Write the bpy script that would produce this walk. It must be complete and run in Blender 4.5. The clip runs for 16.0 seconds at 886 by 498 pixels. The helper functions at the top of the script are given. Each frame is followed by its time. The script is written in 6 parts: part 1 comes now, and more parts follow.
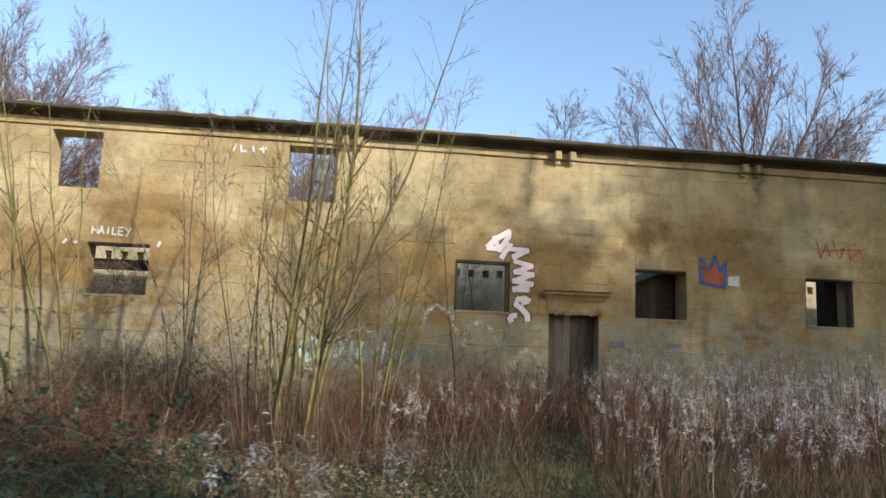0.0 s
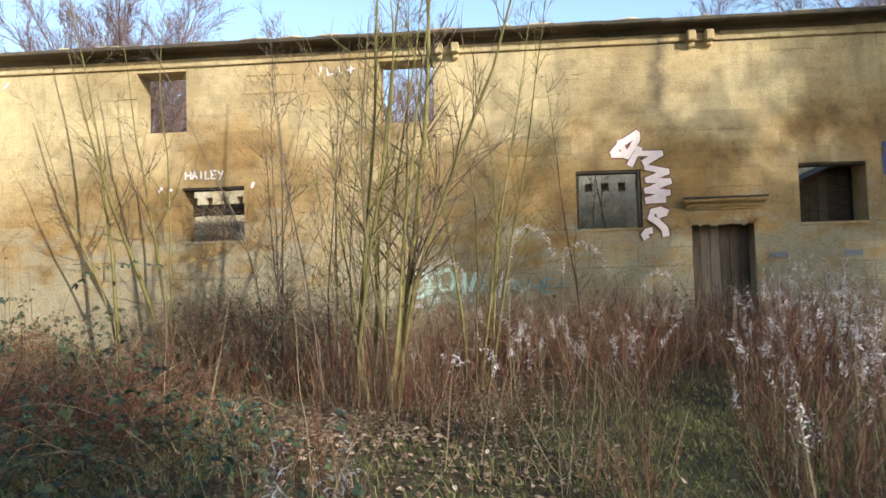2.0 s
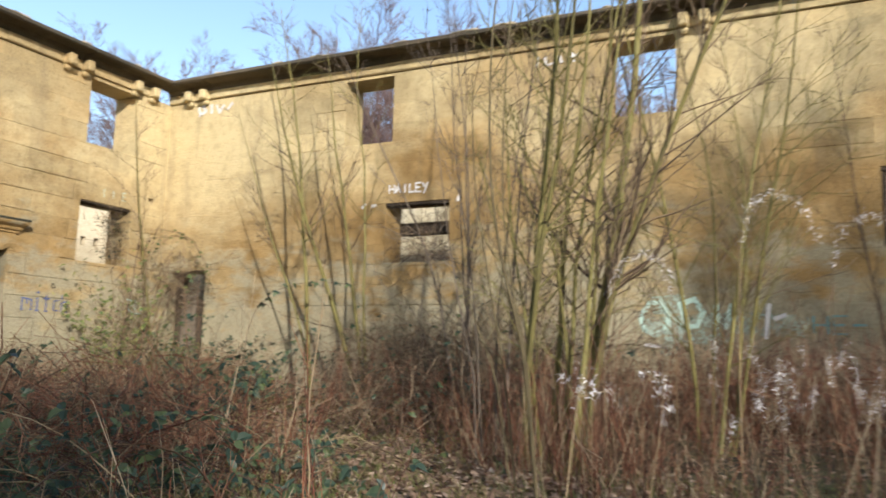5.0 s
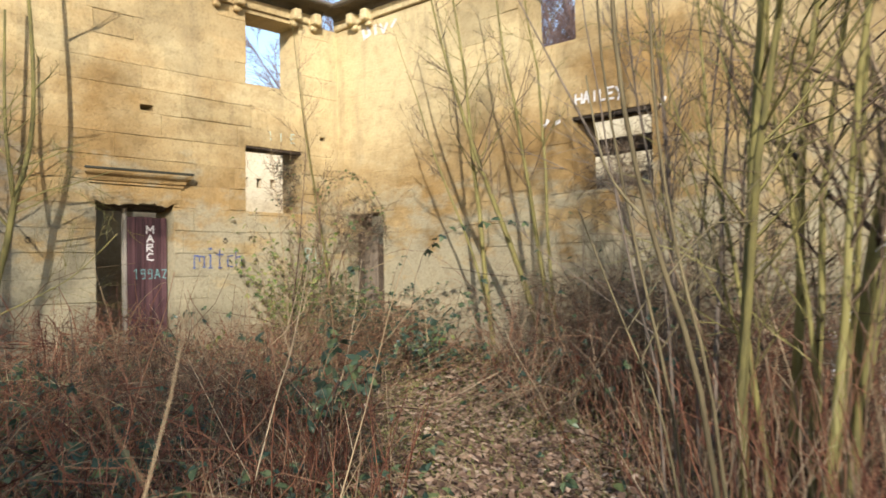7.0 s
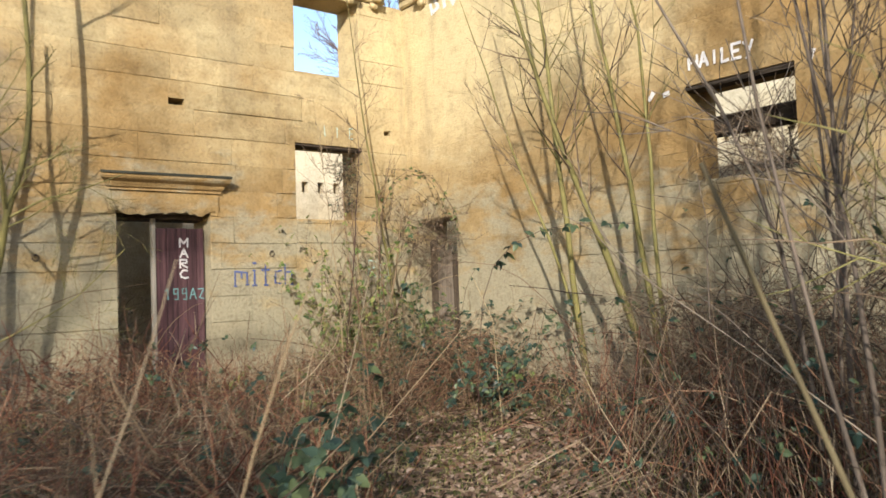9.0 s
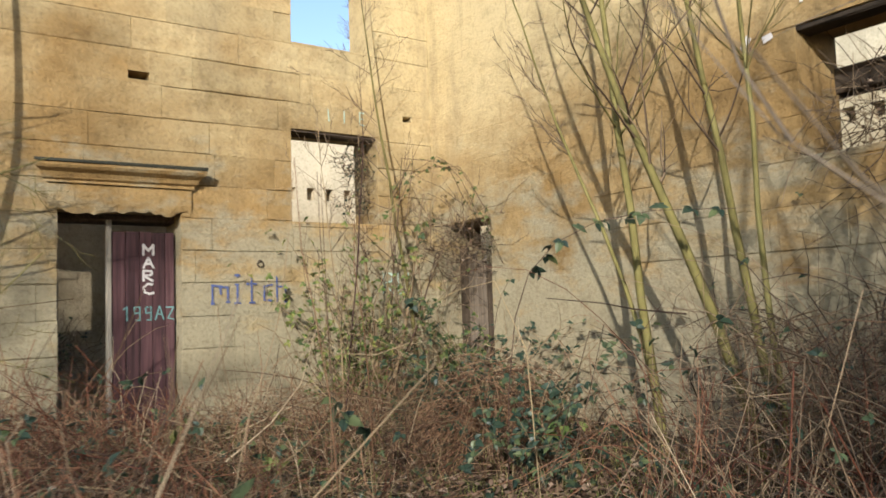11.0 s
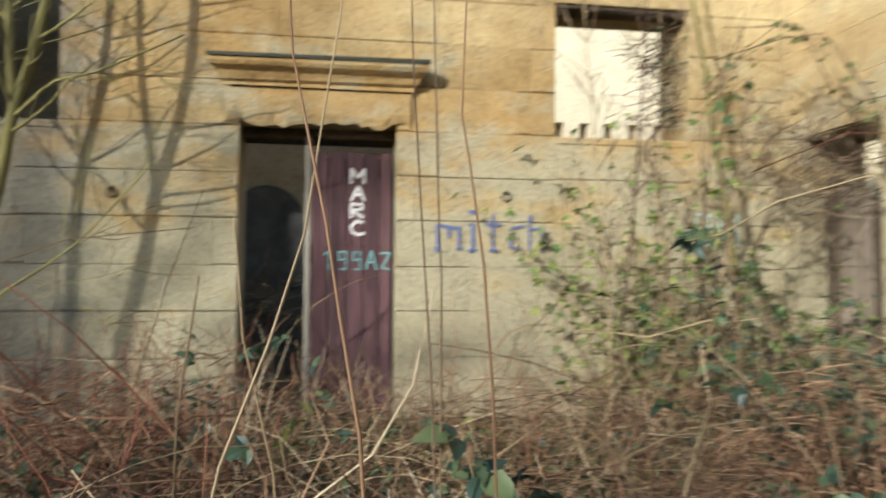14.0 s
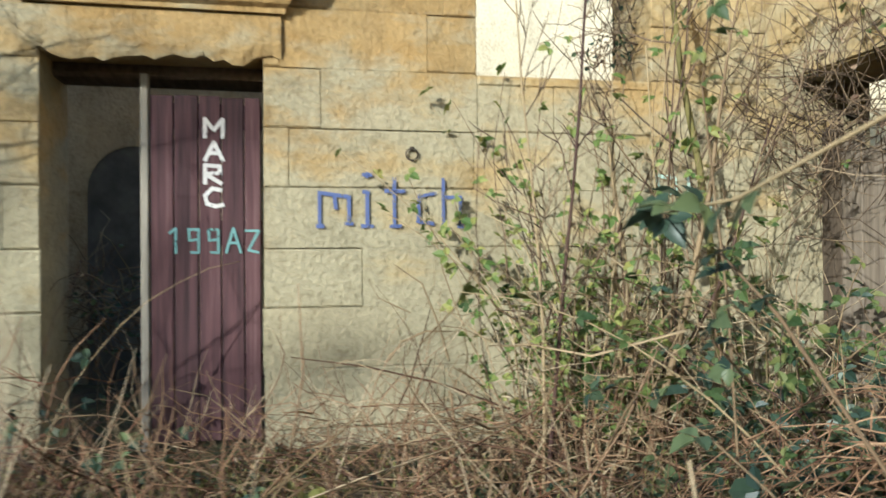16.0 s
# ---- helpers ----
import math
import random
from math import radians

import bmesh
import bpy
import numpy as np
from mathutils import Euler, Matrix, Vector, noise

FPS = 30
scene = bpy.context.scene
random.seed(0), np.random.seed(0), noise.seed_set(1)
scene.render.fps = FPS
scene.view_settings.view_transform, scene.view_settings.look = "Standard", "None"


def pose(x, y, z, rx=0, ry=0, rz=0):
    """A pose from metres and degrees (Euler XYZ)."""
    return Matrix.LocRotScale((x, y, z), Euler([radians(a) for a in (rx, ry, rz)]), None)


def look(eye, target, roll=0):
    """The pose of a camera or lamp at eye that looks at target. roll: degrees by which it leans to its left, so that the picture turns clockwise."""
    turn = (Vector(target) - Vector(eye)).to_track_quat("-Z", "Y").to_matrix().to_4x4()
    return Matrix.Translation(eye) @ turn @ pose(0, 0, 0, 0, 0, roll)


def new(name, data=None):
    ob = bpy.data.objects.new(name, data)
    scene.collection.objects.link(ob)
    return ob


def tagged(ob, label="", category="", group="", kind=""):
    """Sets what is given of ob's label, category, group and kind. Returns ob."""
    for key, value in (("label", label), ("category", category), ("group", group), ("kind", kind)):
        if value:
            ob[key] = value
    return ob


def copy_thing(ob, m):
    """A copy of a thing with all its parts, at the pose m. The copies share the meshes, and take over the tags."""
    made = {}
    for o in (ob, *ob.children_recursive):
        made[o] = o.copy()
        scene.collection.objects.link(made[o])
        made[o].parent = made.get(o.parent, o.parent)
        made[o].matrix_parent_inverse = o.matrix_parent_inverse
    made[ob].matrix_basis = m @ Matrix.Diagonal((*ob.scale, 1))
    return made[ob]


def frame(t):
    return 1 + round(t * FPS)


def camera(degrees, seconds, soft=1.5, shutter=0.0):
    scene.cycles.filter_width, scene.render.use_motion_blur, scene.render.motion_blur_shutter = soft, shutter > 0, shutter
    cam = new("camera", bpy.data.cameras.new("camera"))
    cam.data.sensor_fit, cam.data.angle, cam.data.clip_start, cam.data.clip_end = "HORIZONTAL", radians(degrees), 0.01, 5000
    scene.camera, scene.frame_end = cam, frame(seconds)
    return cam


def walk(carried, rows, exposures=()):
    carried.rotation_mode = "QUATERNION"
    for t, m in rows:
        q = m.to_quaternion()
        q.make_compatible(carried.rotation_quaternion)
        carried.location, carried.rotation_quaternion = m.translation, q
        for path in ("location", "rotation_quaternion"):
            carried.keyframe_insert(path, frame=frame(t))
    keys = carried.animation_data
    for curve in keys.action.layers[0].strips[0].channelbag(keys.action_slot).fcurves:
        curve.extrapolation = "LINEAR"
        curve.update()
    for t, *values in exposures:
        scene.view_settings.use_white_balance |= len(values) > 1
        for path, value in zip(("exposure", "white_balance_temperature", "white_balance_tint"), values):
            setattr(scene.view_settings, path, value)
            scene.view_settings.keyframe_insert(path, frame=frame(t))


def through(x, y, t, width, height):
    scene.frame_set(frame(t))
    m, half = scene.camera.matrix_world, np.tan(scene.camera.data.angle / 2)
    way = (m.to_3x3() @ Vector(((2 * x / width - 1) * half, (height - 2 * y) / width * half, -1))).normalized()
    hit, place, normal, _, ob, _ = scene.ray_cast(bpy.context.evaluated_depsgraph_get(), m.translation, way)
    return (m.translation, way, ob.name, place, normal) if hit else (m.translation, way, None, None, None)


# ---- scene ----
cam = camera(59.0, 16.0, 1.6, 0.55)
PATH = [
    (0, (-3.764, 1.603, 0.94), (-3.522, 3.565, 1.241), 2.1),
    (0.5, (-3.4, 1.891, 0.959), (-3.222, 3.862, 1.246), 2.2),
    (1, (-3.07, 2.41, 0.999), (-3.11, 4.398, 1.214), 1.5),
    (1.5, (-2.915, 2.841, 1.048), (-3.043, 4.832, 1.195), 0.3),
    (2, (-2.858, 3.307, 1.047), (-3.019, 5.297, 1.161), -1.5),
    (2.5, (-2.87, 3.778, 1.012), (-3.018, 5.77, 1.115), -2.6),
    (3, (-2.882, 4.167, 0.924), (-2.867, 6.16, 1.087), -1.6),
    (3.5, (-2.709, 4.577, 0.783), (-2.712, 6.562, 1.026), -2.8),
    (4, (-2.422, 5.13, 0.684), (-2.772, 7.084, 0.927), 0.8),
    (4.5, (-2.359, 5.585, 0.654), (-3.009, 7.459, 0.911), 1.4),
    (5, (-2.424, 6.023, 0.674), (-3.278, 7.812, 0.94), 1.3),
    (7.5, (-3.166, 8.647, 1.153), (-4.633, 10.006, 1.178), -2.1),
    (8, (-3.448, 9.064, 1.178), (-4.996, 10.33, 1.228), -2.3),
    (10.5, (-5.139, 11.046, 1.183), (-6.693, 12.3, 1.302), -1.5),
    (11, (-5.511, 11.408, 1.105), (-7.145, 12.552, 1.248), -2.0),
    (11.5, (-5.81, 11.819, 1.056), (-7.411, 13.008, 1.201), -1.8),
    (12, (-6.174, 12.14, 0.957), (-7.797, 13.306, 1.044), -1.8),
    (12.5, (-6.473, 12.424, 0.934), (-8.27, 13.301, 0.988), -1.6),
    (13, (-6.865, 12.678, 0.945), (-8.754, 13.333, 0.961), -1.3),
    (13.5, (-7.314, 12.832, 0.949), (-9.198, 13.496, 1.043), -0.8),
    (14, (-7.684, 13.195, 0.962), (-9.659, 13.497, 1.049), 0.3),
    (14.5, (-8.018, 13.382, 1.041), (-10.018, 13.399, 1.028), 0.5),
    (15, (-8.427, 13.326, 1.076), (-10.424, 13.443, 1.092), -0.3),
    (15.5, (-8.701, 13.488, 1.074), (-10.663, 13.873, 1.135), -1.1),
    (16, (-8.984, 13.811, 1.048), (-10.944, 14.213, 1.059), -0.4),
]
walk(cam, [(t, look(eye, target, roll)) for t, eye, target, roll in PATH], [(0.0, 0.86, 6050, 10), (1.0, 0.83, 6100, 10), (2.0, 1.12, 6150, 10), (3.0, 1.35, 6150, 10), (4.0, 1.22, 6150, 10), (5.0, 0.90, 6150, 10),
      (7.5, 1.1, 6250, 11), (8.2, 1.1, 6250, 11), (10.5, 0.80, 6150, 10), (11.5, 0.84, 6150, 10), (12.5, 0.88, 6050, 10), (14.0, 1.13, 5850, 5), (16.0, 1.18, 5620, 1)])

# ---- world, sun and exposure ----
SUN_EL, SUN_AZ = 21.0, 134.0   # degrees; azimuth is measured clockwise from +y
_a, _e = radians(SUN_AZ), radians(SUN_EL)
SUN_DIR = Vector((math.sin(_a) * math.cos(_e), math.cos(_a) * math.cos(_e), math.sin(_e)))
world = bpy.data.worlds.new("sky")
scene.world = world
world.use_nodes = True
_wn = world.node_tree.nodes
_sky = _wn.new("ShaderNodeTexSky")
_sky.sky_type = "NISHITA"
_sky.sun_disc = False
_sky.sun_elevation, _sky.sun_rotation = _e, _a
_sky.air_density, _sky.dust_density, _sky.ozone_density = 1.0, 0.8, 0.7
world.node_tree.links.new(_sky.outputs[0], _wn["Background"].inputs[0])
_wn["Background"].inputs[1].default_value = 0.15
sun_data = bpy.data.lights.new("sun", "SUN")
sun_data.energy, sun_data.angle, sun_data.color = 3.4, radians(0.6), (1.0, 0.94, 0.84)
sun = new("sun", sun_data)
sun.matrix_world = look(SUN_DIR * 60, (0, 0, 0))


# ---- materials ----
def mat(name, rough=0.85, metal=0.0):
    m = bpy.data.materials.new(name)
    m.use_nodes = True
    b = m.node_tree.nodes["Principled BSDF"]
    b.inputs["Roughness"].default_value = rough
    b.inputs["Metallic"].default_value = metal
    b.inputs["Specular IOR Level"].default_value = 0.25
    return m, m.node_tree.nodes, m.node_tree.links, b


def ramp(n, stops):
    r = n.new("ShaderNodeValToRGB")
    el = r.color_ramp.elements
    while len(el) < len(stops):
        el.new(0.5)
    for e, (p, c) in zip(el, stops):
        e.position, e.color = p, (*c, 1)
    return r


def tex(n, l, coord, scale, detail=5.0, rough=0.6, stretch=None):
    t = n.new("ShaderNodeTexNoise")
    t.inputs["Scale"].default_value = scale
    t.inputs["Detail"].default_value = detail
    t.inputs["Roughness"].default_value = rough
    if stretch:
        mp = n.new("ShaderNodeMapping")
        mp.inputs["Scale"].default_value = stretch
        l.new(coord, mp.inputs["Vector"])
        coord = mp.outputs[0]
    l.new(coord, t.inputs["Vector"])
    return t.outputs["Fac"]


def mixc(n, l, fac, a, b, mode="MIX"):
    m = n.new("ShaderNodeMix")
    m.data_type, m.blend_type = "RGBA", mode
    for sock, v in ((m.inputs[0], fac), (m.inputs[6], a), (m.inputs[7], b)):
        if isinstance(v, (int, float)):
            sock.default_value = v
        elif isinstance(v, tuple):
            sock.default_value = (*v, 1)
        else:
            l.new(v, sock)
    return m.outputs[2]


def mathn(n, l, op, a, b=0.0, clamp=False):
    m = n.new("ShaderNodeMath")
    m.operation, m.use_clamp = op, clamp
    for sock, v in zip(m.inputs, (a, b)):
        if isinstance(v, (int, float)):
            sock.default_value = v
        else:
            l.new(v, sock)
    return m.outputs[0]


def bump(n, l, b, height, strength, dist):
    bp = n.new("ShaderNodeBump")
    bp.inputs["Strength"].default_value, bp.inputs["Distance"].default_value = strength, dist
    l.new(height, bp.inputs["Height"])
    l.new(bp.outputs[0], b.inputs["Normal"])


def stone_material(name, ochre, pale, grey, base_line=1.7):
    """Weathered sandstone: ochre and pale beds, grey-green algae low down, dark runs, pitted grain."""
    m, n, l, b = mat(name, 0.93)
    geo = n.new("ShaderNodeNewGeometry")
    pos = geo.outputs["Position"]
    info = n.new("ShaderNodeObjectInfo")
    big = tex(n, l, pos, 0.34, 6, 0.62, (1, 1, 1.5))
    mid = tex(n, l, pos, 1.9, 6, 0.62, (1, 1, 2.2))
    fine = tex(n, l, pos, 26, 5, 0.7)
    beds = tex(n, l, pos, 2.0, 4, 0.6, (0.35, 0.35, 5))
    col = ramp(n, [(0.41, ochre), (0.49, tuple((o * 1.0 + p) / 2 for o, p in zip(ochre, pale))), (0.57, pale)])
    l.new(big, col.inputs[0])
    c = mixc(n, l, mathn(n, l, "MULTIPLY", beds, 0.55), col.outputs[0], tuple(v * 0.72 for v in ochre))
    per = ramp(n, [(0.0, (0.80, 0.78, 0.74)), (0.5, (1, 1, 1)), (1.0, (1.13, 1.09, 1.03))])
    isl = mathn(n, l, "ADD", info.outputs["Random"], geo.outputs["Random Per Island"])
    l.new(mathn(n, l, "FRACT", isl), per.inputs[0])
    c = mixc(n, l, 1.0, c, per.outputs[0], "MULTIPLY")
    mottle = ramp(n, [(0.36, (0.58, 0.55, 0.50)), (0.5, (1, 1, 1)), (0.66, (1.2, 1.2, 1.2))])
    l.new(tex(n, l, pos, 1.15, 7, 0.66), mottle.inputs[0])
    c = mixc(n, l, 0.85, c, mottle.outputs[0], "MULTIPLY")
    # iron staining, commonest in the middle courses, and sunlight painted as paler stone under the eaves
    sep = n.new("ShaderNodeSeparateXYZ")
    l.new(pos, sep.inputs[0])
    wave = mathn(n, l, "ADD", sep.outputs[2], mathn(n, l, "MULTIPLY", mathn(n, l, "SUBTRACT", big, 0.5), 3.0))
    iron = ramp(n, [(0.24, (0, 0, 0)), (0.40, (1, 1, 1)), (0.60, (0.8, 0.8, 0.8)), (0.76, (0, 0, 0))])
    l.new(mathn(n, l, "MULTIPLY", wave, 0.2), iron.inputs[0])
    c = mixc(n, l, mathn(n, l, "MULTIPLY", iron.outputs[0], 0.5), c, mixc(n, l, beds, tuple(v * 0.72 for v in ochre), tuple(v * 1.1 for v in ochre)))
    sunlit_top = mathn(n, l, "MULTIPLY", mathn(n, l, "SUBTRACT", wave, 3.4), 0.9, True)
    c = mixc(n, l, mathn(n, l, "MULTIPLY", sunlit_top, 0.38), c, tuple(v * 1.12 for v in pale))
    # algae and damp: patches with their own ragged outline, commoner in the lower courses
    # in REAR_STONE the same low band carries painted shade
    low = mathn(n, l, "MULTIPLY_ADD", sep.outputs[2], -0.55)
    n[low.node.name].inputs[2].default_value = 0.55 * base_line
    patch = mathn(n, l, "ADD", low, mathn(n, l, "MULTIPLY", mathn(n, l, "SUBTRACT", mid, 0.5), 3.2))
    pr = ramp(n, [(0.0, (0, 0, 0)), (0.55, (1, 1, 1))])
    l.new(patch, pr.inputs[0])
    gc = mixc(n, l, fine, grey, tuple(v * 1.25 for v in grey))
    c = mixc(n, l, mathn(n, l, "MULTIPLY", pr.outputs[0], 0.78), c, gc)
    # dark wet streaks under two broken gutter joints
    wob = mathn(n, l, "MULTIPLY", mathn(n, l, "SUBTRACT", mid, 0.5), 0.5)
    for x0, z0 in ((-0.2, 3.75), (4.75, 4.3)):
        off = mathn(n, l, "ABSOLUTE", mathn(n, l, "ADD", mathn(n, l, "SUBTRACT", sep.outputs[0], x0), wob))
        wide = mathn(n, l, "SUBTRACT", 1.0, mathn(n, l, "DIVIDE", off, 0.2), True)
        high = mathn(n, l, "MULTIPLY", mathn(n, l, "SUBTRACT", mathn(n, l, "ADD", sep.outputs[2], wob), z0), 1.6, True)
        c = mixc(n, l, mathn(n, l, "MULTIPLY", mathn(n, l, "MULTIPLY", wide, high), 0.8), c, (0.10, 0.08, 0.055))
    # sunlight painted as paler stone beside the inner corner
    east = mathn(n, l, "MULTIPLY", mathn(n, l, "SUBTRACT", mathn(n, l, "ADD", -10.2, mathn(n, l, "MULTIPLY", wob, 4.0)), sep.outputs[0]), 0.7, True)
    over = mathn(n, l, "MULTIPLY", mathn(n, l, "ADD", mathn(n, l, "SUBTRACT", sep.outputs[2], 2.3), mathn(n, l, "MULTIPLY", wob, 3.0)), 0.9, True)
    north = mathn(n, l, "MULTIPLY", mathn(n, l, "SUBTRACT", sep.outputs[1], 15.2), 0.8, True)
    c = mixc(n, l, mathn(n, l, "MULTIPLY", mathn(n, l, "MULTIPLY", east, over), mathn(n, l, "MULTIPLY", north, 0.7)), c, tuple(v * 1.15 for v in pale))
    # tree shade and old staining painted on the end wall, beside its far window
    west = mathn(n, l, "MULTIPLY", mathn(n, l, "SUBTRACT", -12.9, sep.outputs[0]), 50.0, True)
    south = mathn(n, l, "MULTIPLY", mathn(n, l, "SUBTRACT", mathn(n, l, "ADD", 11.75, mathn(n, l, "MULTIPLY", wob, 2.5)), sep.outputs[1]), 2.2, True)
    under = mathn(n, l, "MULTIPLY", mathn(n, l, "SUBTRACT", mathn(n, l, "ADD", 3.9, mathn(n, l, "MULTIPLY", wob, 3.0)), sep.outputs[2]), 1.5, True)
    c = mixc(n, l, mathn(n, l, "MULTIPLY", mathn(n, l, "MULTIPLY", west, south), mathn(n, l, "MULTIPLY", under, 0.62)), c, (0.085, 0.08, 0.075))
    # soot runs
    runs = tex(n, l, pos, 1.1, 5, 0.65, (1.6, 1.6, 0.22))
    rr = ramp(n, [(0.56, (0, 0, 0)), (0.74, (1, 1, 1))])
    l.new(runs, rr.inputs[0])
    c = mixc(n, l, mathn(n, l, "MULTIPLY", rr.outputs[0], 0.45), c, (0.16, 0.125, 0.08))
    sp = ramp(n, [(0.33, (0.72, 0.7, 0.66)), (0.5, (1, 1, 1)), (0.72, (1.12, 1.1, 1.06))])
    l.new(fine, sp.inputs[0])
    c = mixc(n, l, 0.5, c, sp.outputs[0], "MULTIPLY")
    blot = ramp(n, [(0.34, (0.66, 0.64, 0.60)), (0.5, (1, 1, 1)), (0.7, (1.1, 1.1, 1.1))])
    l.new(tex(n, l, pos, 6.5, 6, 0.7), blot.inputs[0])
    c = mixc(n, l, 0.45, c, blot.outputs[0], "MULTIPLY")
    l.new(c, b.inputs["Base Color"])
    pits = n.new("ShaderNodeTexVoronoi")
    pits.inputs["Scale"].default_value = 34
    l.new(pos, pits.inputs["Vector"])
    h = mathn(n, l, "ADD", mathn(n, l, "MULTIPLY", fine, 0.7), mathn(n, l, "MULTIPLY", pits.outputs["Distance"], 0.35))
    tool = tex(n, l, pos, 13, 4, 0.7)
    h = mathn(n, l, "ADD", h, mathn(n, l, "MULTIPLY", tool, 0.6))
    bump(n, l, b, mathn(n, l, "ADD", h, mathn(n, l, "MULTIPLY", mid, 1.2)), 0.6, 0.02)
    return m


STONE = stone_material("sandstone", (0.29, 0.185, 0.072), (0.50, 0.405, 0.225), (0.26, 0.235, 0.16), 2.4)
STONE_IN = stone_material("inner_sandstone", (0.42, 0.33, 0.20), (0.56, 0.48, 0.34), (0.28, 0.25, 0.19), 0.6)
# dark green lower part stands for the shade low on the inner wall
REAR_STONE = stone_material("shaded_rear_sandstone", (0.42, 0.34, 0.20), (0.62, 0.55, 0.40), (0.20, 0.195, 0.135), 2.9)
# weathered black stone; the shadow under the overhang is in its colour too
STONE_DARK = stone_material("shaded_cornice_stone", (0.035, 0.03, 0.022), (0.11, 0.088, 0.06), (0.04, 0.04, 0.028), 5.5)


def noisy(name, stops, scale=6.0, rough=0.85, relief=0.4, dist=0.01, stretch=None, per_object=0.3):
    m, n, l, b = mat(name, rough)
    geo = n.new("ShaderNodeNewGeometry")
    info = n.new("ShaderNodeObjectInfo")
    tc = n.new("ShaderNodeTexCoord")
    f = tex(n, l, tc.outputs["Object"], scale, 5, 0.6, stretch)
    big = tex(n, l, tc.outputs["Object"], scale * 0.13, 3, 0.5)
    rnd = mathn(n, l, "FRACT", mathn(n, l, "ADD", info.outputs["Random"], geo.outputs["Random Per Island"]))
    fac = mathn(n, l, "ADD", mathn(n, l, "MULTIPLY", f, 1 - per_object), mathn(n, l, "MULTIPLY", rnd, per_object))
    fac = mathn(n, l, "ADD", fac, mathn(n, l, "MULTIPLY", mathn(n, l, "SUBTRACT", big, 0.5), 0.5), True)
    r = ramp(n, stops)
    l.new(fac, r.inputs[0])
    l.new(r.outputs[0], b.inputs["Base Color"])
    if relief:
        bump(n, l, b, f, relief, dist)
    return m


def leafy(name, stops, rough=0.5, through=0.35):
    m = noisy(name, stops, 9.0, rough, 0.15, 0.004, None, 0.75)
    n, l = m.node_tree.nodes, m.node_tree.links
    b = n["Principled BSDF"]
    tr = n.new("ShaderNodeBsdfTranslucent")
    l.new(b.inputs["Base Color"].links[0].from_socket, tr.inputs[0])
    mx = n.new("ShaderNodeMixShader")
    mx.inputs[0].default_value = through
    l.new(b.outputs[0], mx.inputs[1])
    l.new(tr.outputs[0], mx.inputs[2])
    l.new(mx.outputs[0], n["Material Output"].inputs[0])
    return m


GROUND = noisy("leaf_mould", [(0.25, (0.022, 0.016, 0.010)), (0.45, (0.055, 0.038, 0.022)), (0.58, (0.06, 0.06, 0.022)), (0.75, (0.14, 0.095, 0.058))], 7.0, 0.95, 1.0, 0.05, None, 0.0)
BARK_GREEN = noisy("lichened_bark", [(0.2, (0.065, 0.056, 0.022)), (0.5, (0.165, 0.14, 0.045)), (0.8, (0.25, 0.22, 0.085))], 14, 0.85, 0.5, 0.006, (1, 1, 0.4), 0.3)
BARK_GREY = noisy("grey_bark", [(0.2, (0.06, 0.045, 0.032)), (0.5, (0.13, 0.10, 0.075)), (0.8, (0.24, 0.19, 0.14))], 10, 0.9, 0.5, 0.01, (1, 1, 0.4), 0.5)
TWIG = noisy("brown_twig", [(0.2, (0.05, 0.033, 0.022)), (0.5, (0.13, 0.088, 0.054)), (0.78, (0.28, 0.20, 0.12)), (0.92, (0.38, 0.30, 0.20))], 9, 0.85, 0.2, 0.003, None, 0.6)
TWIG_PURPLE = noisy("purple_brown_twig", [(0.2, (0.09, 0.055, 0.05)), (0.8, (0.22, 0.15, 0.13))], 3, 0.9, 0, 0.003, None, 0.6)
RED_STEM = noisy("red_brown_stem", [(0.1, (0.05, 0.018, 0.011)), (0.5, (0.155, 0.054, 0.028)), (0.9, (0.27, 0.145, 0.08))], 5, 0.8, 0.1, 0.003, None, 0.85)
BRACKEN = noisy("dead_bracken", [(0.1, (0.06, 0.03, 0.016)), (0.5, (0.165, 0.088, 0.046)), (0.9, (0.32, 0.20, 0.115))], 5, 0.8, 0.1, 0.003, None, 0.85)
STRAW = noisy("dry_straw", [(0.1, (0.11, 0.07, 0.035)), (0.5, (0.25, 0.175, 0.095)), (0.9, (0.46, 0.36, 0.23))], 5, 0.8, 0.1, 0.003, None, 0.85)
CANE = noisy("bramble_cane", [(0.1, (0.05, 0.025, 0.02)), (0.5, (0.14, 0.09, 0.05)), (0.9, (0.32, 0.24, 0.13))], 6, 0.7, 0.1, 0.003, None, 0.8)
FLUFF = noisy("seed_fluff", [(0.1, (0.40, 0.36, 0.34)), (0.9, (0.80, 0.75, 0.72))], 8, 1.0, 0, 0.003, None, 0.7)
LEAF_GREEN = leafy("bramble_leaf", [(0.1, (0.026, 0.045, 0.032)), (0.5, (0.052, 0.082, 0.052)), (0.9, (0.13, 0.16, 0.065))], 0.38)
BARK_OLIVE = noisy("olive_brown_bark", [(0.2, (0.05, 0.038, 0.02)), (0.5, (0.125, 0.097, 0.05)), (0.8, (0.21, 0.17, 0.09))], 14, 0.85, 0.5, 0.006, (1, 1, 0.4), 0.3)
LEAF_YELLOW = leafy("yellow_green_leaf", [(0.1, (0.07, 0.12, 0.03)), (0.5, (0.15, 0.20, 0.055)), (0.9, (0.32, 0.30, 0.09))], 0.5)
LEAF_OLIVE = leafy("olive_bramble_leaf", [(0.1, (0.03, 0.055, 0.02)), (0.5, (0.075, 0.11, 0.035)), (0.9, (0.19, 0.19, 0.06))], 0.5)
